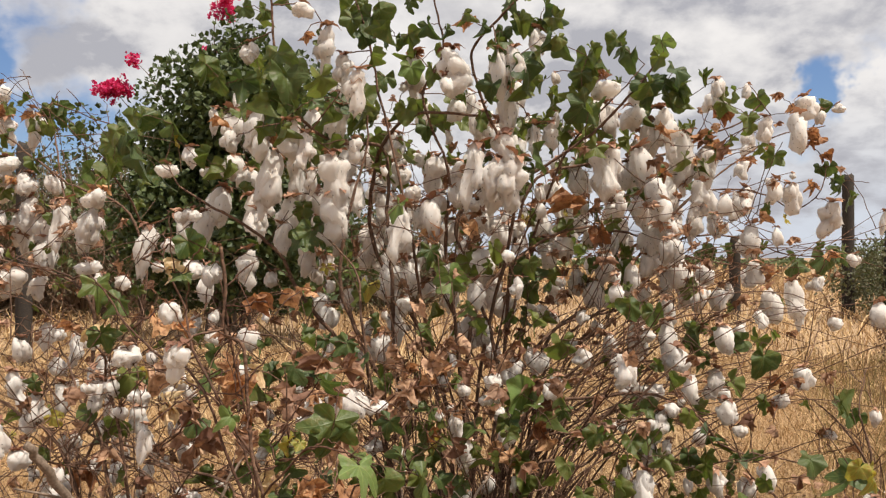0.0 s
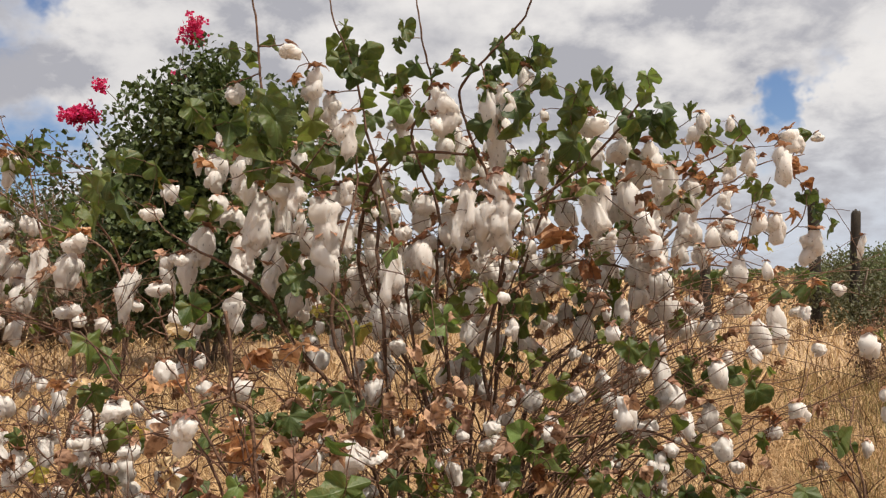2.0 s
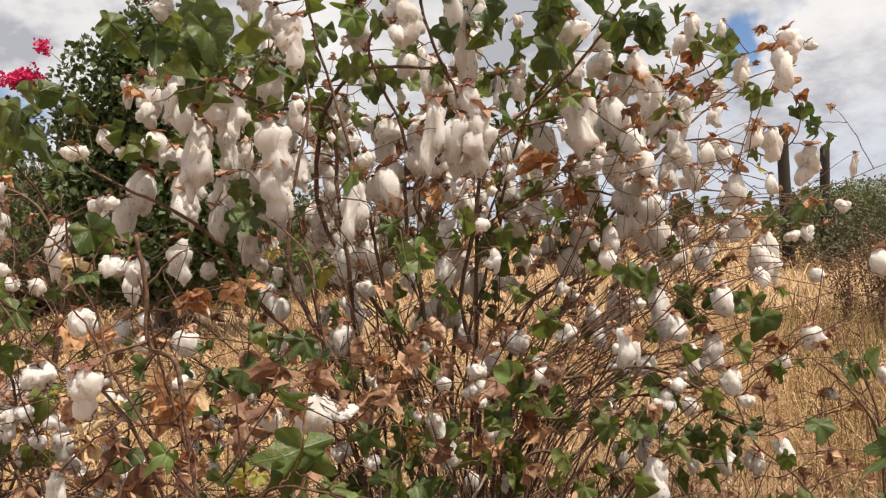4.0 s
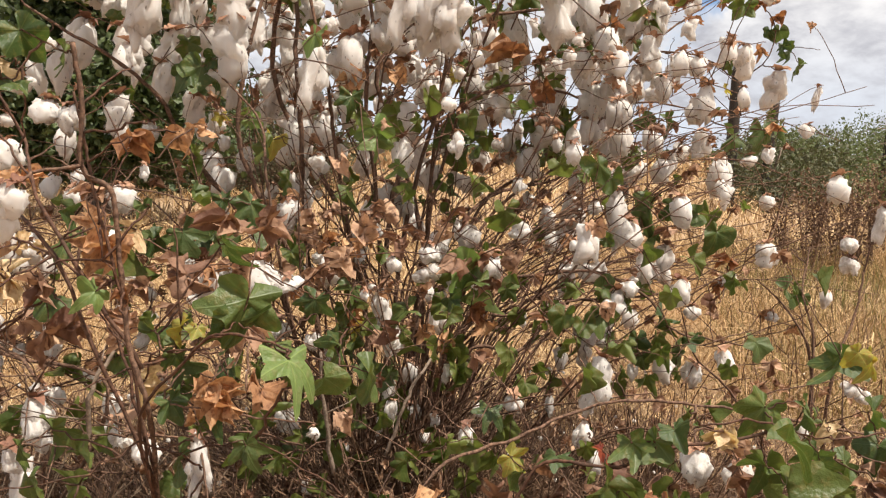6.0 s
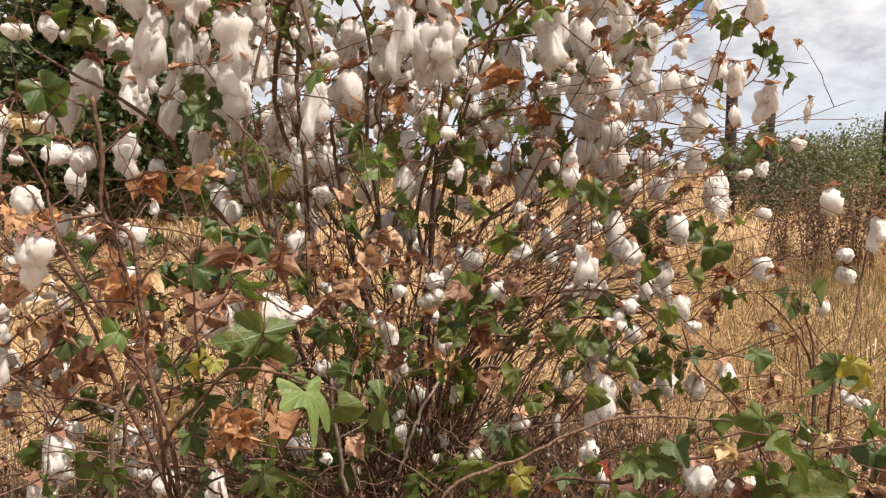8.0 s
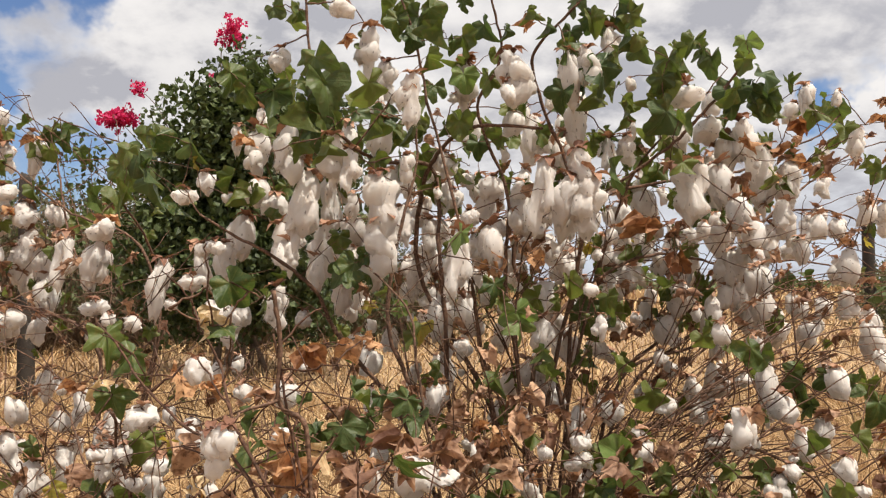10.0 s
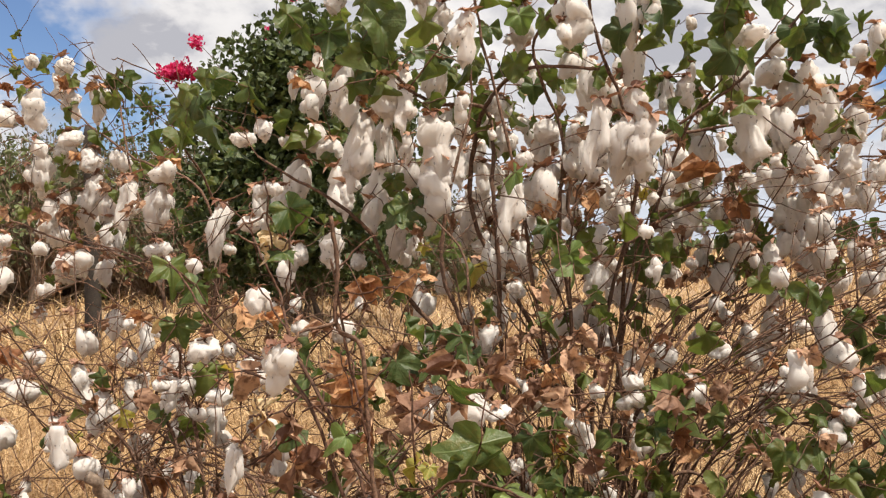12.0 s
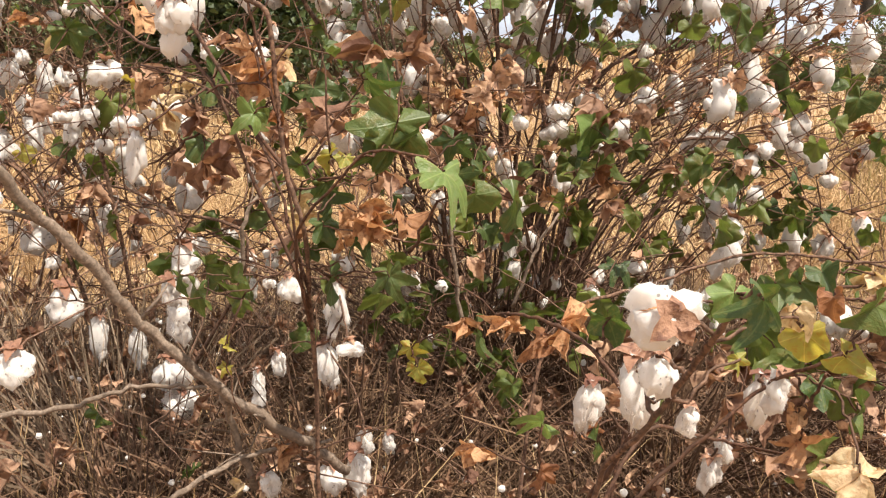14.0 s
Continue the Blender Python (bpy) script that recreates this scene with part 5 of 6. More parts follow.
# stems of the thicket in the shrub's heart
for k in range(72):
    a = 2 * np.pi * k / 72 * 5 + rng.uniform(-0.3, 0.3)
    reach, top = rng.uniform(0.3, 1.2), rng.uniform(0.7, 1.75)
    top *= 1.15 - 0.35 * reach
    foot = main.base + (rng.normal(0.04, 0.16), rng.normal(-0.05, 0.12), 0)
    out = np.array((math.cos(a) * reach * 1.1, math.sin(a) * reach * 0.75, 0))
    wave = rng.normal(0, 0.05, (2, 3))
    main.branch(rng.uniform(0.004, 0.010), 0.0018, foot, foot + out * 0.30 + (0, 0, top * 0.45) + wave[0], foot + out * 0.66 + (0, 0, top * 0.8) + wave[1], foot + out + (0, 0, top))

# long slender branches that sweep out low over the grass
for k in range(34):
    foot = main.base + (rng.normal(0.14, 0.06), rng.normal(-0.02, 0.08), 0)
    level, back = rng.uniform(0.75, 1.5), rng.normal(0.12, 0.2)
    far = rng.uniform(0.8, 1.35)
    main.branch(rng.uniform(0.005, 0.008), 0.0014, foot, foot + (0.12 + rng.normal(0, 0.04), back * 0.2, 0.35 + 0.3 * level), foot + (0.40, back * 0.6, 0.34 + 0.52 * level) + rng.normal(0, 0.04, 3),
                foot + (0.35 + far * 0.45, back, 0.16 + 0.84 * level) + rng.normal(0, 0.04, 3), foot + (0.2 + far, back * 1.2, level + rng.normal(0, 0.08)))

for rows in (BOLLS_LOW_LEFT, BOLLS_CROWN_LEFT, BOLLS_HEART, BOLLS_RIGHT, BOLLS_RIGHT_LOW, BOLLS_FRONT_MID, BOLLS_SPARSE_LOW, BOLLS_CROWN_FRONT, BOLLS_CROWN_BACK,
             BOLLS_CROWN_FAR, BOLLS_LEFT_TOP, BOLLS_LEFT_MID, BOLLS_LEFT_LOW, BOLLS_GROUND_FRONT, BOLLS_GROUND_LEFT):
    grow([(x, y, z + tall * 0.5, wide, tall) for x, y, z, wide, tall in rows], 0.0026, boll)
# a boll that nods forward and shows its bur
grow([(0.03, 0.985, 1.005, 0.05, 0.05)], 0.0026, lambda plant, row: boll(plant, row, 62))
# broad green leaves at the young plant's foot, dark ones in the shrub's heart
for kind, count, middle, spread, small, large in (("green", 4, (-0.16, 1.58, 0.98), (0.13, 0.07, 0.09), 0.05, 0.07), ("dark", 6, (-0.18, 1.66, 0.93), (0.16, 0.08, 0.10), 0.045, 0.065),
                                                  ("dark", 10, (-0.40, 2.35, 1.08), (0.10, 0.08, 0.07), 0.05, 0.08), ("dark", 10, (-0.10, 2.35, 0.72), (0.22, 0.14, 0.10), 0.05, 0.08)):
    LEAVES[kind] += [(*(np.array(middle) + rng.normal(0, 1, 3).clip(-1.8, 1.8) * spread), rng.uniform(small, large)) for _ in range(count)]
for kind, rows in LEAVES.items():
    grow([(x, y, z + size * 0.2, size) for x, y, z, size in rows], 0.0018, leaf(kind))

# smaller bolls and leaves deeper in the crowns


def strewn(count, centre, spread, low, high, smallest, largest, tall=None, back=None):
    rows = []
    while len(rows) < count:
        p = rng.normal(0, 1, 3) * spread + centre
        if low < p[2] < high and (back is None or p[1] > back) and np.linalg.norm((p - centre) / spread) < 2.2:
            s = rng.uniform(smallest, largest)
            rows.append((*p, s, s * rng.uniform(*tall)) if tall else (*p, s))
    return rows


CROWN, CROWN_WIDE = np.array((0.25, 3.15, 1.6)), np.array((0.60, 0.36, 0.33))
LOW_LEFT, LOW_LEFT_WIDE = np.array((-1.15, 2.75, 0.80)), np.array((0.42, 0.32, 0.22))
LEFT_TOP, LEFT_TOP_WIDE = np.array((-1.75, 3.6, 1.45)), np.array((0.36, 0.28, 0.24))
SKIRT, SKIRT_WIDE = np.array((0.15, 2.65, 0.85)), np.array((0.62, 0.36, 0.28))
RIGHT, RIGHT_WIDE = np.array((1.05, 3.2, 1.25)), np.array((0.36, 0.36, 0.28))
FRONT, FRONT_WIDE = np.array((0.72, 1.62, 0.70)), np.array((0.34, 0.14, 0.06))
for rows in (strewn(170, CROWN, CROWN_WIDE, 1.0, 2.12, 0.05, 0.08, (1.0, 1.9), 2.85), strewn(80, LOW_LEFT, LOW_LEFT_WIDE, 0.2, 1.25, 0.03, 0.06, (0.9, 1.7)),
             strewn(26, LEFT_TOP, LEFT_TOP_WIDE, 1.0, 2.0, 0.045, 0.075, (0.9, 1.8)), strewn(70, SKIRT, SKIRT_WIDE, 0.2, 1.4, 0.022, 0.06, (0.9, 1.8), 2.2), strewn(90, CROWN, CROWN_WIDE, 1.0, 2.1, 0.020, 0.045, (0.9, 2.0)),
             strewn(16, RIGHT, RIGHT_WIDE, 0.6, 1.7, 0.04, 0.07, (0.9, 1.8))):
    grow(rows, 0.0020, small_boll)
for rows in (strewn(140, CROWN, CROWN_WIDE, 0.9, 2.15, 0.028, 0.055), strewn(75, LOW_LEFT, LOW_LEFT_WIDE, 0.15, 1.35, 0.03, 0.06), strewn(60, LEFT_TOP, LEFT_TOP_WIDE, 0.9, 2.0, 0.035, 0.06),
             strewn(90, SKIRT, SKIRT_WIDE, 0.15, 1.4, 0.025, 0.055), strewn(60, RIGHT, RIGHT_WIDE, 0.5, 1.9, 0.028, 0.05), strewn(44, FRONT, FRONT_WIDE, 0.4, 0.85, 0.05, 0.08),
             strewn(22, np.array((-0.38, 1.85, 1.08)), np.array((0.26, 0.20, 0.10)), 0.8, 1.32, 0.045, 0.075, None, 1.45), strewn(34, np.array((0.02, 2.45, 1.02)), np.array((0.34, 0.15, 0.11)), 0.7, 1.3, 0.04, 0.07)):
    grow(rows, 0.0015, small_leaf(dry_mass))
for rows in (strewn(70, CROWN, CROWN_WIDE, 1.0, 2.2, 0.06, 0.09), strewn(26, LOW_LEFT, LOW_LEFT_WIDE, 0.15, 1.35, 0.04, 0.07), strewn(30, LEFT_TOP, LEFT_TOP_WIDE, 0.9, 2.0, 0.04, 0.07),
             strewn(120, SKIRT, SKIRT_WIDE, 0.2, 1.4, 0.045, 0.085), strewn(80, np.array((-0.05, 2.45, 0.62)), np.array((0.42, 0.24, 0.18)), 0.25, 1.05, 0.04, 0.075), strewn(26, RIGHT, RIGHT_WIDE, 0.5, 1.9, 0.03, 0.05), strewn(46, FRONT, FRONT_WIDE, 0.4, 0.82, 0.05, 0.085)):
    grow(rows, 0.0015, small_leaf(green_mass))

# green leaves along the highest shoots
high = [p for plant in (main, left) for p in plant.points if p[2] > 1.72 and p[0] < 1.2]
grow([(*(high[int(i)] + rng.normal(0, 0.045, 3)), rng.uniform(0.05, 0.09)) for i in rng.integers(0, len(high), 210)], 0.0014, small_leaf(green_mass))

# bare side twigs, forking forward off the branches
for plant, count, reach in ((main, 1350, 0.21), (front_left, 60, 0.12), (front_right, 50, 0.12), (right, 50, 0.15), (left, 150, 0.2), (left_low, 460, 0.24)):
    done = 0
    while done < count:
        i = int(rng.integers(1, len(plant.points) - 1))
        start, ahead = np.array(plant.points[i]), np.array(plant.points[i + 1])
        if plant.owner[i] != plant.owner[i + 1] or np.linalg.norm(ahead - start) > 0.25:
            continue
        done += 1
        run = (ahead - start) / (np.linalg.norm(ahead - start) + 1e-6)
        way_out = run * 0.75 + rng.normal(0, 0.55, 3) * (1, 0.8, 0.7) + (0, 0, 0.12)
        end = start + way_out / np.linalg.norm(way_out) * reach * rng.uniform(0.35, 1.35)
        if end[2] > 0.05 and end[1] > 0.95 and not (plant is main and ((start[0] > 1.15 or start[2] > 1.6) and rng.random() < 0.7 or end[2] > 1.95)):
            plant.twig(start, end, plant.owner[i], rng.uniform(0.0014, 0.0024), 0.03)
for mass in (lint_mass, bur_mass, dry_mass, green_mass):
    mass.close()
for plant in Plant.every:
    plant.close()

# ---- sticks that lie and lean among the weeds ----
def stick(label, thick, thin, material, *points):
    line, shell = glide(points, 7), Shell()
    line[1:-1] += rng.normal(0, 0.0022, (len(line) - 2, 3))
    tube(shell, line, np.linspace(thick, thin, len(line)), 7)
    branch = tagged(new("dead_branch", shell.mesh("dead_branch", material)), label, "branch")
    for k in range(3):
        # broken side twigs
        at = line[int(len(line) * (0.25 + 0.25 * k))]
        end = at + rng.normal(0, 1, 3) * (0.05, 0.03, 0.02) + (0, 0, 0.045)
        snag = Shell()
        tube(snag, [at, (at + end) / 2 + rng.normal(0, 0.004, 3), end], np.array((0.5, 0.38, 0.2)) * min(thick, thin), 5)
        part("twig", snag.mesh("twig", material), branch)


stick("thick dead grey branch leaning through the weeds", 0.0075, 0.0085, GREY_STEM, (-0.69, 1.35, 1.09), (-0.66, 1.40, 1.01), (-0.61, 1.45, 0.92), (-0.56, 1.50, 0.81), (-0.47, 1.55, 0.69), (-0.36, 1.60, 0.58), (-0.29, 1.66, 0.49))
stick("thin pale dead twig among the weeds", 0.005, 0.003, GREY_STEM, (-0.84, 1.55, 0.64), (-0.71, 1.57, 0.65), (-0.61, 1.60, 0.67), (-0.51, 1.62, 0.66))
stick("thin pale dead twig among the weeds", 0.005, 0.003, GREY_STEM, (-0.54, 1.50, 0.53), (-0.47, 1.55, 0.56), (-0.41, 1.60, 0.56), (-0.31, 1.62, 0.57))
stick("dead side branch standing in the weeds", 0.007, 0.005, GREY_STEM, (-0.44, 1.62, 0.48), (-0.46, 1.60, 0.58), (-0.47, 1.56, 0.68))
stick("dead grey twig in the dry thicket", 0.005, 0.003, GREY_STEM, (-0.08, 2.10, 0.60), (-0.10, 2.10, 0.74), (-0.11, 2.10, 0.87))
stick("bleached dead stalk in the dry thicket", 0.004, 0.003, GREY_STEM, (0.03, 2.10, 0.64), (0.07, 2.10, 0.76), (0.13, 2.15, 0.84))
stick("bleached dead stalk in the weeds", 0.004, 0.003, GREY_STEM, (-0.47, 1.70, 0.82), (-0.45, 1.70, 0.93), (-0.41, 1.75, 0.99))

# ---- fence ----
fence = tagged(new("fence"), "old wire fence with grey weathered wooden posts", "fence")


def post(x, y, tall, wide, lean, seed):
    r, shell = np.random.default_rng(seed), Shell()
    a = np.arange(9) * 2 * np.pi / 9
    rough = 1 + r.normal(0, 0.09, 9)
    rows, levels = [], (0, 0.25, 0.6, 0.85, 0.97, 1.0)
    for k, s in enumerate(levels):
        w = wide / 2 * (1.08 - 0.16 * s) * (0.72 if k == 5 else 1)
        z = np.full(9, s * tall) + (r.normal(0, 0.025, 9) if k >= 4 else 0)
        rows.append(np.stack([np.cos(a) * w * rough + lean * s * tall, np.sin(a) * w * rough + 0.01 * math.sin(5 * s), z], 1))
    faces = [(i * 9 + j, i * 9 + (j + 1) % 9, (i + 1) * 9 + (j + 1) % 9, (i + 1) * 9 + j) for i in range(5) for j in range(9)] + [tuple(45 + j for j in range(9))]
    shell.add(np.concatenate(rows), faces)
    part("post", shell.mesh("post", POST_WOOD), fence, "", pose(x, y, rise(x, y) - 0.04))
    return np.array((x + lean * tall * 0.6, y, 0)), tall


POSTS = [post(*row) for row in [(-5.2, 10.1, 2.85, 0.18, 0.00, 1), (6.45, 18.0, 1.87, 0.23, 0.01, 2), (8.95, 18.0, 3.24, 0.26, 0.00, 3), (9.80, 18.0, 2.75, 0.25, 0.05, 4), (12.85, 18.0, 2.50, 0.26, 0.02, 5)]]
for (a, ta), (b, tb) in zip(POSTS[1:], POSTS[2:]):
    for share in (0.3, 0.5, 0.68):
        p, q = a + (0, 0, ta * share), b + (0, 0, tb * share)
        shell = Shell()
        tube(shell, [p, (p * 2 + q) / 3 - (0, 0, 0.02), (p + q * 2) / 3 - (0, 0, 0.025), q], [0.0015] * 4, 4)
        part("wire", shell.mesh("wire", WIRE), fence)


# ---- bushes and trees behind ----
def leaf_cloud(shell, centre, spread, count, size, r, squash=0.5):
    """Small bent leaves scattered through a clump."""
    d = r.normal(0, 1, (count, 3))
    p = np.asarray(centre) + d / np.maximum(1.0, np.linalg.norm(d, axis=1) / 1.7)[:, None] * spread
    t = r.normal(0, 1, (count, 3)) + (0, 0, -0.4)
    t /= np.linalg.norm(t, axis=1)[:, None]
    w = np.cross(t, r.normal(0, 1, (count, 3)))
    w /= np.linalg.norm(w, axis=1)[:, None] + 1e-6
    s = (size * r.uniform(0.6, 1.3, count))[:, None]
    n = np.cross(t, w) * s * 0.12
    verts = np.stack([p - t * s / 2, p + w * s * squash * 0.5 + n, p + t * s / 2, p - w * s * squash * 0.5 + n], 1).reshape(-1, 3)
    shell.add(verts, [q for k in range(0, 4 * count, 4) for q in ((k, k + 1, k + 2), (k, k + 2, k + 3))])


def bougainvillea():
    r = np.random.default_rng(12)
    base = np.array((-3.50, 13.0, 0.0))
    root = tagged(new("bougainvillea"), "large dark green bougainvillea with a few magenta flower sprays", "shrub")
    root.location = base
    leaves = Shell()
    for k in range(15):
        tip = np.array(((k - 7) * 0.20 + r.normal(0, 0.16), r.normal(0, 0.6), r.uniform(3.0, 5.0) - 0.12 * abs(k - 8)))
        stem = Shell()
        line = glide([(r.normal(0, 0.2), r.normal(0, 0.2), 0), tip * (0.35, 0.35, 0.5), tip * (0.8, 0.8, 0.85), tip], 6)
        tube(stem, line, np.linspace(0.04, 0.006, len(line)), 5)
        part("stem", stem.mesh("stem", GREY_STEM), root)
        for q in line[9:]:
            leaf_cloud(leaves, q, 0.26, 95, 0.115, r, 0.8)
    for _ in range(150):
        c = np.array((r.normal(0.18, 0.85), r.normal(0, 0.75), r.uniform(1.1, 4.0)))
        leaf_cloud(leaves, c, 0.36, 170, 0.115, r, 0.8)
    tagged(part("foliage", leaves.mesh("foliage", HEDGE, False), root), kind="stuff")
    for x, z, wide, tall, count in [(-5.25, 4.10, 0.25, 0.16, 110), (-3.47, 5.42, 0.19, 0.24, 70), (-4.90, 4.55, 0.10, 0.12, 16), (-3.72, 4.62, 0.15, 0.13, 18)]:
        tip = np.array((x, -0.2, z)) - base * (1, 0, 0)
        stem, flowers = Shell(), Shell()
        side = -1 if tip[0] < 0 else 0.4
        line = glide([tip * (0.5, 1, 0.72), tip + (-side * 0.34, 0, -0.38), tip], 6)
        tube(stem, line, np.linspace(0.014, 0.005, len(line)), 4)
        part("stem", stem.mesh("stem", GREY_STEM), root)
        for _ in range(count):
            p = tip + r.normal(0, 0.42, 3) * (wide, 0.2, tall) + (0.35 * wide * r.random(), 0, -0.5 * tall * r.random())
            leaf_cloud(flowers, p, 0.035, 6, 0.065, r, 0.9)
        tagged(part("flower_spray", flowers.mesh("flower_spray", PETAL, False), root, "bright magenta papery flowers"), kind="stuff")


bougainvillea()


def tree(name, label, x, y, tall, wide, crown_low, material, seed, clumps=110, per=150, leaf_size=0.15, trunk=0.12, category="tree"):
    r = np.random.default_rng(seed)
    root = tagged(new(name), label, category)
    root.location = (x, y, rise(x, y) - 0.05)
    wood, leaves = Shell(), Shell()
    line = glide([(0, 0, 0), (0.1, 0, tall * 0.3), (-0.05, 0.1, tall * 0.55), (0.05, 0, tall * 0.85)], 4)
    tube(wood, line, np.linspace(trunk, trunk * 0.3, len(line)), 6)
    for _ in range(clumps):
        a, s = r.uniform(0, 2 * np.pi), r.random() ** 0.5
        z = crown_low + (tall - crown_low) * r.random() ** 0.8 * math.sqrt(max(0.05, 1 - 0.75 * s * s))
        c = np.array((math.cos(a) * s * wide / 2, math.sin(a) * s * wide / 2, z))
        if r.random() < 0.5:
            start = line[int(r.integers(3, len(line)))]
            tube(wood, [start, (start + c) / 2 + (0, 0, 0.1), c], [trunk * 0.25, trunk * 0.15, trunk * 0.06], 4)
        leaf_cloud(leaves, c, wide * 0.06 + 0.10, per, leaf_size, r, 0.6)
    part("trunk", wood.mesh("trunk", GREY_STEM), root)
    tagged(part("crown", leaves.mesh("crown", material, False), root), kind="stuff")


tree("tree", "feathery green thorn tree at the field's edge", 18.8, 26.0, 2.75, 3.4, 1.0, FAR_LEAF, 21, clumps=70, per=90, leaf_size=0.08)
tree("tree", "low dense green tree at the field's edge", 14.6, 25.0, 1.9, 4.0, 0.3, FAR_LEAF, 22, leaf_size=0.10)
tree("tree", "low dense green tree at the field's edge", 23.0, 28.0, 2.5, 5.0, 0.4, FAR_LEAF, 23, leaf_size=0.10)
tree("bush", "dark green bush grown round the fence posts", 9.9, 17.6, 1.7, 3.0, 0.1, BRUSH, 27, clumps=44, per=110, leaf_size=0.10, trunk=0.05, category="bush")
tree("bush", "dark green bush grown round the fence posts", 12.8, 17.8, 2.0, 3.6, 0.1, FAR_LEAF, 28, clumps=50, per=110, leaf_size=0.10, trunk=0.05, category="bush")
tree("tree", "grey-green half-bare tree beyond the fence", -9.5, 16.0, 3.3, 3.6, 1.0, FAR_LEAF, 25, clumps=34, per=30)
tree("tree", "grey-green bushy tree beyond the fence", -14.0, 20.0, 3.2, 5.0, 0.5, HEDGE, 26)


def scrub(x, y, tall, wide, seed, twigs=420, leafy=0, thick=0.011, material=SCRUB, label="leafless grey-brown thorny bush", leaf_size=0.055):
    """A leafless bush: many forking grey twigs."""
    r = np.random.default_rng(seed)
    root = None
    if leafy:
        root = tagged(new("dry_bush"), label, "bush", "dry bushes")
        root.location = (x, y, rise(x, y) - 0.03)
    wood = Shell()
    for _ in range(twigs):
        a, s = r.uniform(0, 2 * np.pi), r.random() ** 0.6
        tip = np.array((math.cos(a) * s * wide / 2, math.sin(a) * s * wide / 2, tall * r.uniform(0.35, 1.0) * (1 - 0.35 * s * s)))
        mid = tip * r.uniform(0.3, 0.6, 3) + r.normal(0, 0.06 * tall, 3)
        start = mid * (0.15, 0.15, 0.05) if r.random() < 0.3 else mid * (0.6, 0.6, 0.7)
        tube(wood, [start, mid, tip], [thick, thick * 0.65, thick * 0.28], 3)
    if not leafy:
        low = tagged(new("dead_twigs", wood.mesh("dead_twigs", material, False)), label, "dead twigs", kind="stuff")
        low.location = (x, y, rise(x, y) - 0.03)
    else:
        tagged(part("brushwood", wood.mesh("brushwood", material, False), root), kind="stuff")
        leaves = Shell()
        for _ in range(46):
            a, s = r.uniform(0, 2 * np.pi), r.random() ** 0.6
            leaf_cloud(leaves, (math.cos(a) * s * wide / 2, math.sin(a) * s * wide / 2, tall * r.uniform(0.3, 0.95) * (1 - 0.3 * s * s)), 0.10 + 0.10 * wide, leafy, leaf_size, r)
        tagged(part("foliage", leaves.mesh("foliage", BRUSH, False), root), kind="stuff")


for k in range(19):
    # a hedge of thorn brush beyond the grass, lower where it runs behind the shrub
    turn = radians(-41 + 2.1 * k + 0.5 * math.sin(k * 5))
    away = 21 + 1.6 * math.sin(k * 2.3)
    high_end = k < 12
    scrub(math.sin(turn) * away, math.cos(turn) * away, (3.9 if high_end else 2.4) + 0.35 * math.sin(k * 3.1), 3.2, 61 + k, 420, (150, 90, 50)[k % 3], 0.022, SCRUB,
          ("dense grey-green thorny bush beyond the dry grass", "half-bare thorny bush with grey-green leaves", "nearly leafless grey-brown thorny bush")[k % 3], 0.11)
scrub(-0.95, 2.3, 0.72, 1.6, 51, 300, 0, 0.0045, SCRUB, "tangle of reddish-brown dead twigs in front of the shrub")
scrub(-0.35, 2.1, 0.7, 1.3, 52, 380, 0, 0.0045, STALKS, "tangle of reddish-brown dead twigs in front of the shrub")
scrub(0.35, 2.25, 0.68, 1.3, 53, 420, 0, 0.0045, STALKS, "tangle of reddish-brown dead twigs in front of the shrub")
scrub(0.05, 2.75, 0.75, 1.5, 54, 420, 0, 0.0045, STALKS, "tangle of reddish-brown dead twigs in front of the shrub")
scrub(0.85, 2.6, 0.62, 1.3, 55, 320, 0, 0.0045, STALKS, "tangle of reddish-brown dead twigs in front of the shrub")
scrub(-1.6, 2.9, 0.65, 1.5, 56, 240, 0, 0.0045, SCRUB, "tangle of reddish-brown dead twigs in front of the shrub")
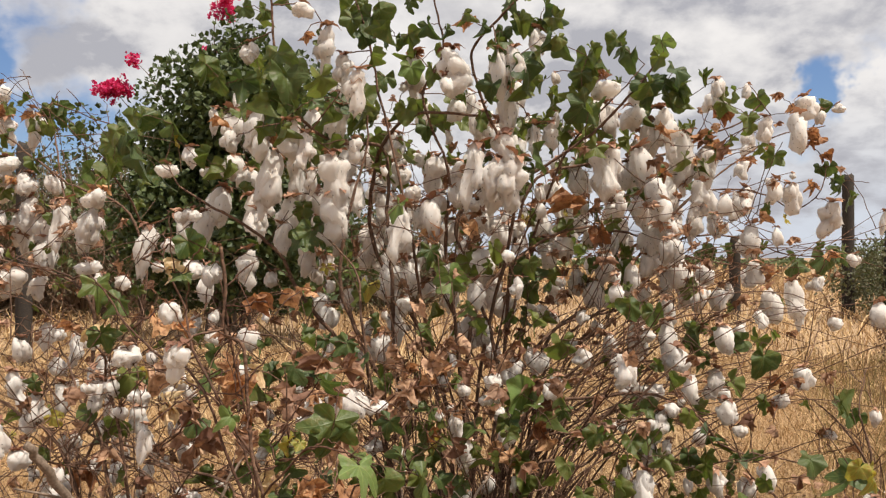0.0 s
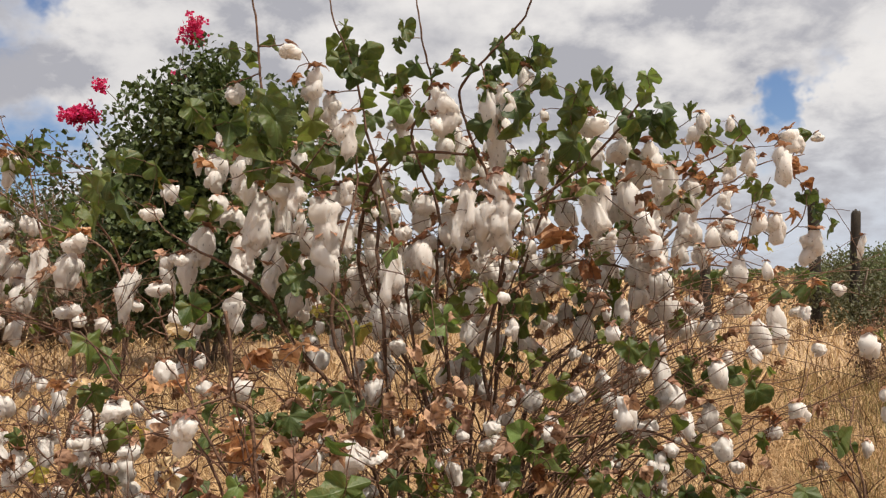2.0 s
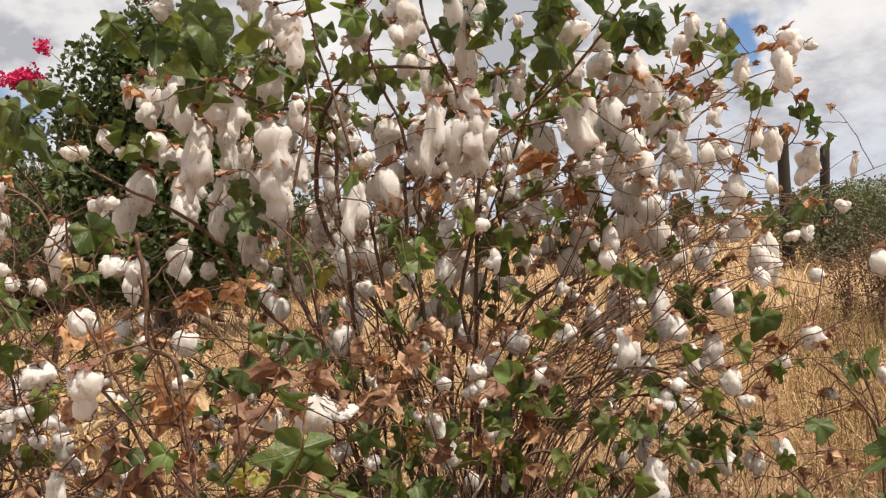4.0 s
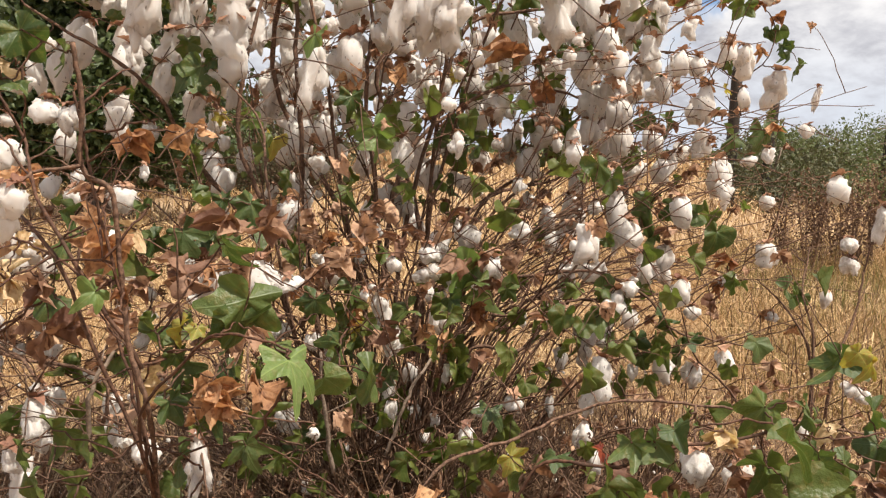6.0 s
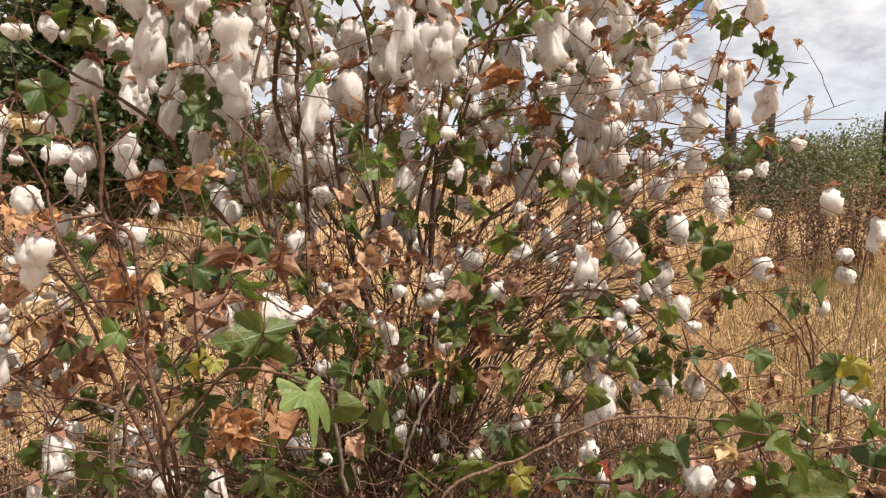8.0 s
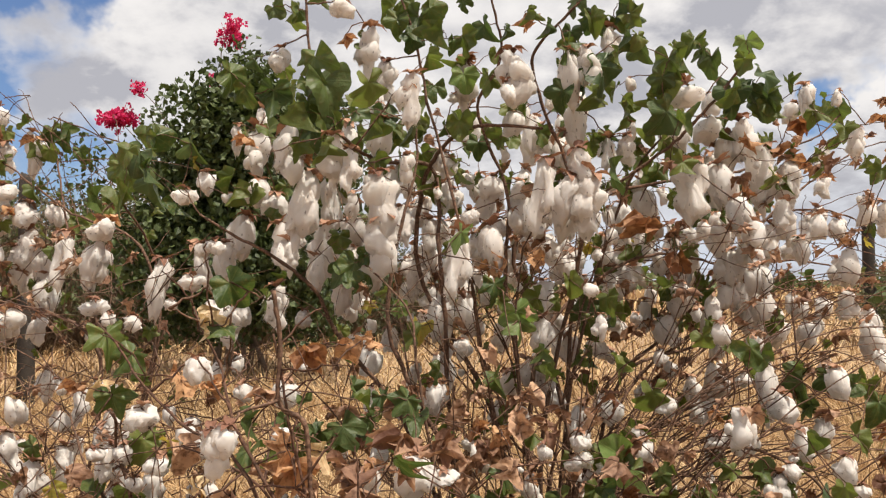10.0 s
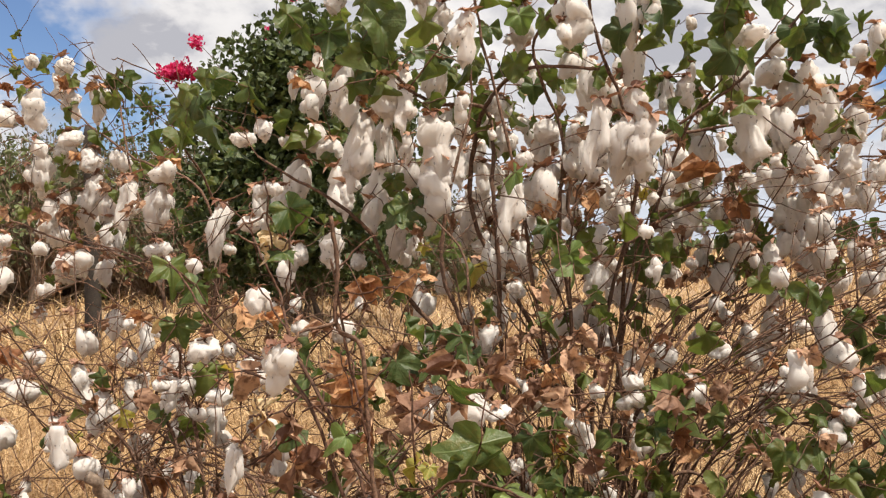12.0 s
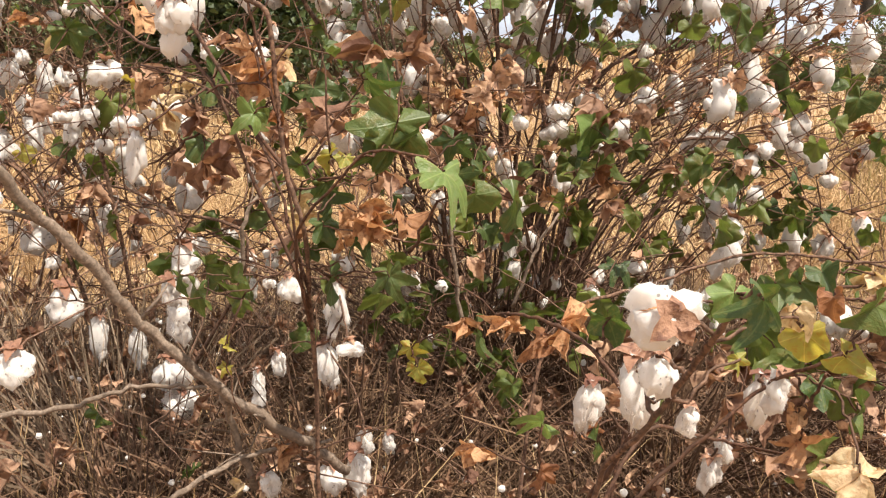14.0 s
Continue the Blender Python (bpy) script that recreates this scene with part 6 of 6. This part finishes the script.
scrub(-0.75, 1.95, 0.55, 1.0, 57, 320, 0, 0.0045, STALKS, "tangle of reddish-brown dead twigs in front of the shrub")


def far_woods():
    """The tree line on the horizon, all round."""
    r, shell = np.random.default_rng(5), Shell()
    for k in range(300):
        a = 2 * np.pi * k / 300 + r.normal(0, 0.01)
        d = r.uniform(95, 135)
        h, w = r.uniform(0.7, 1.5), r.uniform(4, 8)
        c = np.array((math.sin(a) * d, math.cos(a) * d, 0.0))
        for _ in range(7):
            leaf_cloud(shell, c + (r.normal(0, w * 0.3), r.normal(0, 1), h * r.uniform(0.2, 0.8)), (w * 0.25, 1, h * 0.2), 22, 1.0, r, 0.7)
    tagged(new("far_woods", shell.mesh("far_woods", FAR_LEAF, False)), "low green woodland on the horizon", "woods", kind="stuff")


far_woods()


# ---- weeds in the field ----
def tall_weed(x, y, tall, seed):
    r = np.random.default_rng(seed)
    root = tagged(new("dry_weed"), "tall dry weed with brittle grey stems and seed heads", "weed", "dry weeds")
    root.location = (x, y, rise(x, y) - 0.02)
    for _ in range(4):
        stem, heads = Shell(), Shell()
        tip = np.array((r.normal(0, 0.13), r.normal(0, 0.1), tall * r.uniform(0.75, 1.0)))
        line = glide([(r.normal(0, 0.02), 0, 0), tip * (0.3, 0.3, 0.5) + r.normal(0, 0.02, 3), tip], 5)
        tube(stem, line, np.linspace(0.015, 0.004, len(line)), 5)
        for q in line[3:]:
            for _ in range(3):
                e = q + r.normal(0, 0.07, 3) + (0, 0, 0.06)
                tube(stem, [q, (q + e) / 2 + (0, 0, 0.01), e], [0.002, 0.0016, 0.001], 3)
                leaf_cloud(heads, e, 0.04, 7, 0.04, r)
        tagged(part("seed_head", heads.mesh("seed_head", STALKS, False), part("stem", stem.mesh("stem", STALKS, False), root)), kind="stuff")


tall_weed(4.73, 8.0, 1.12, 41)
tall_weed(5.44, 9, 1.05, 42)
tall_weed(5.22, 8, 1.05, 43)
tall_weed(5.69, 9, 1.0, 44)
tall_weed(5.77, 8.5, 1.1, 45)
tall_weed(4.99, 9, 0.8, 46)
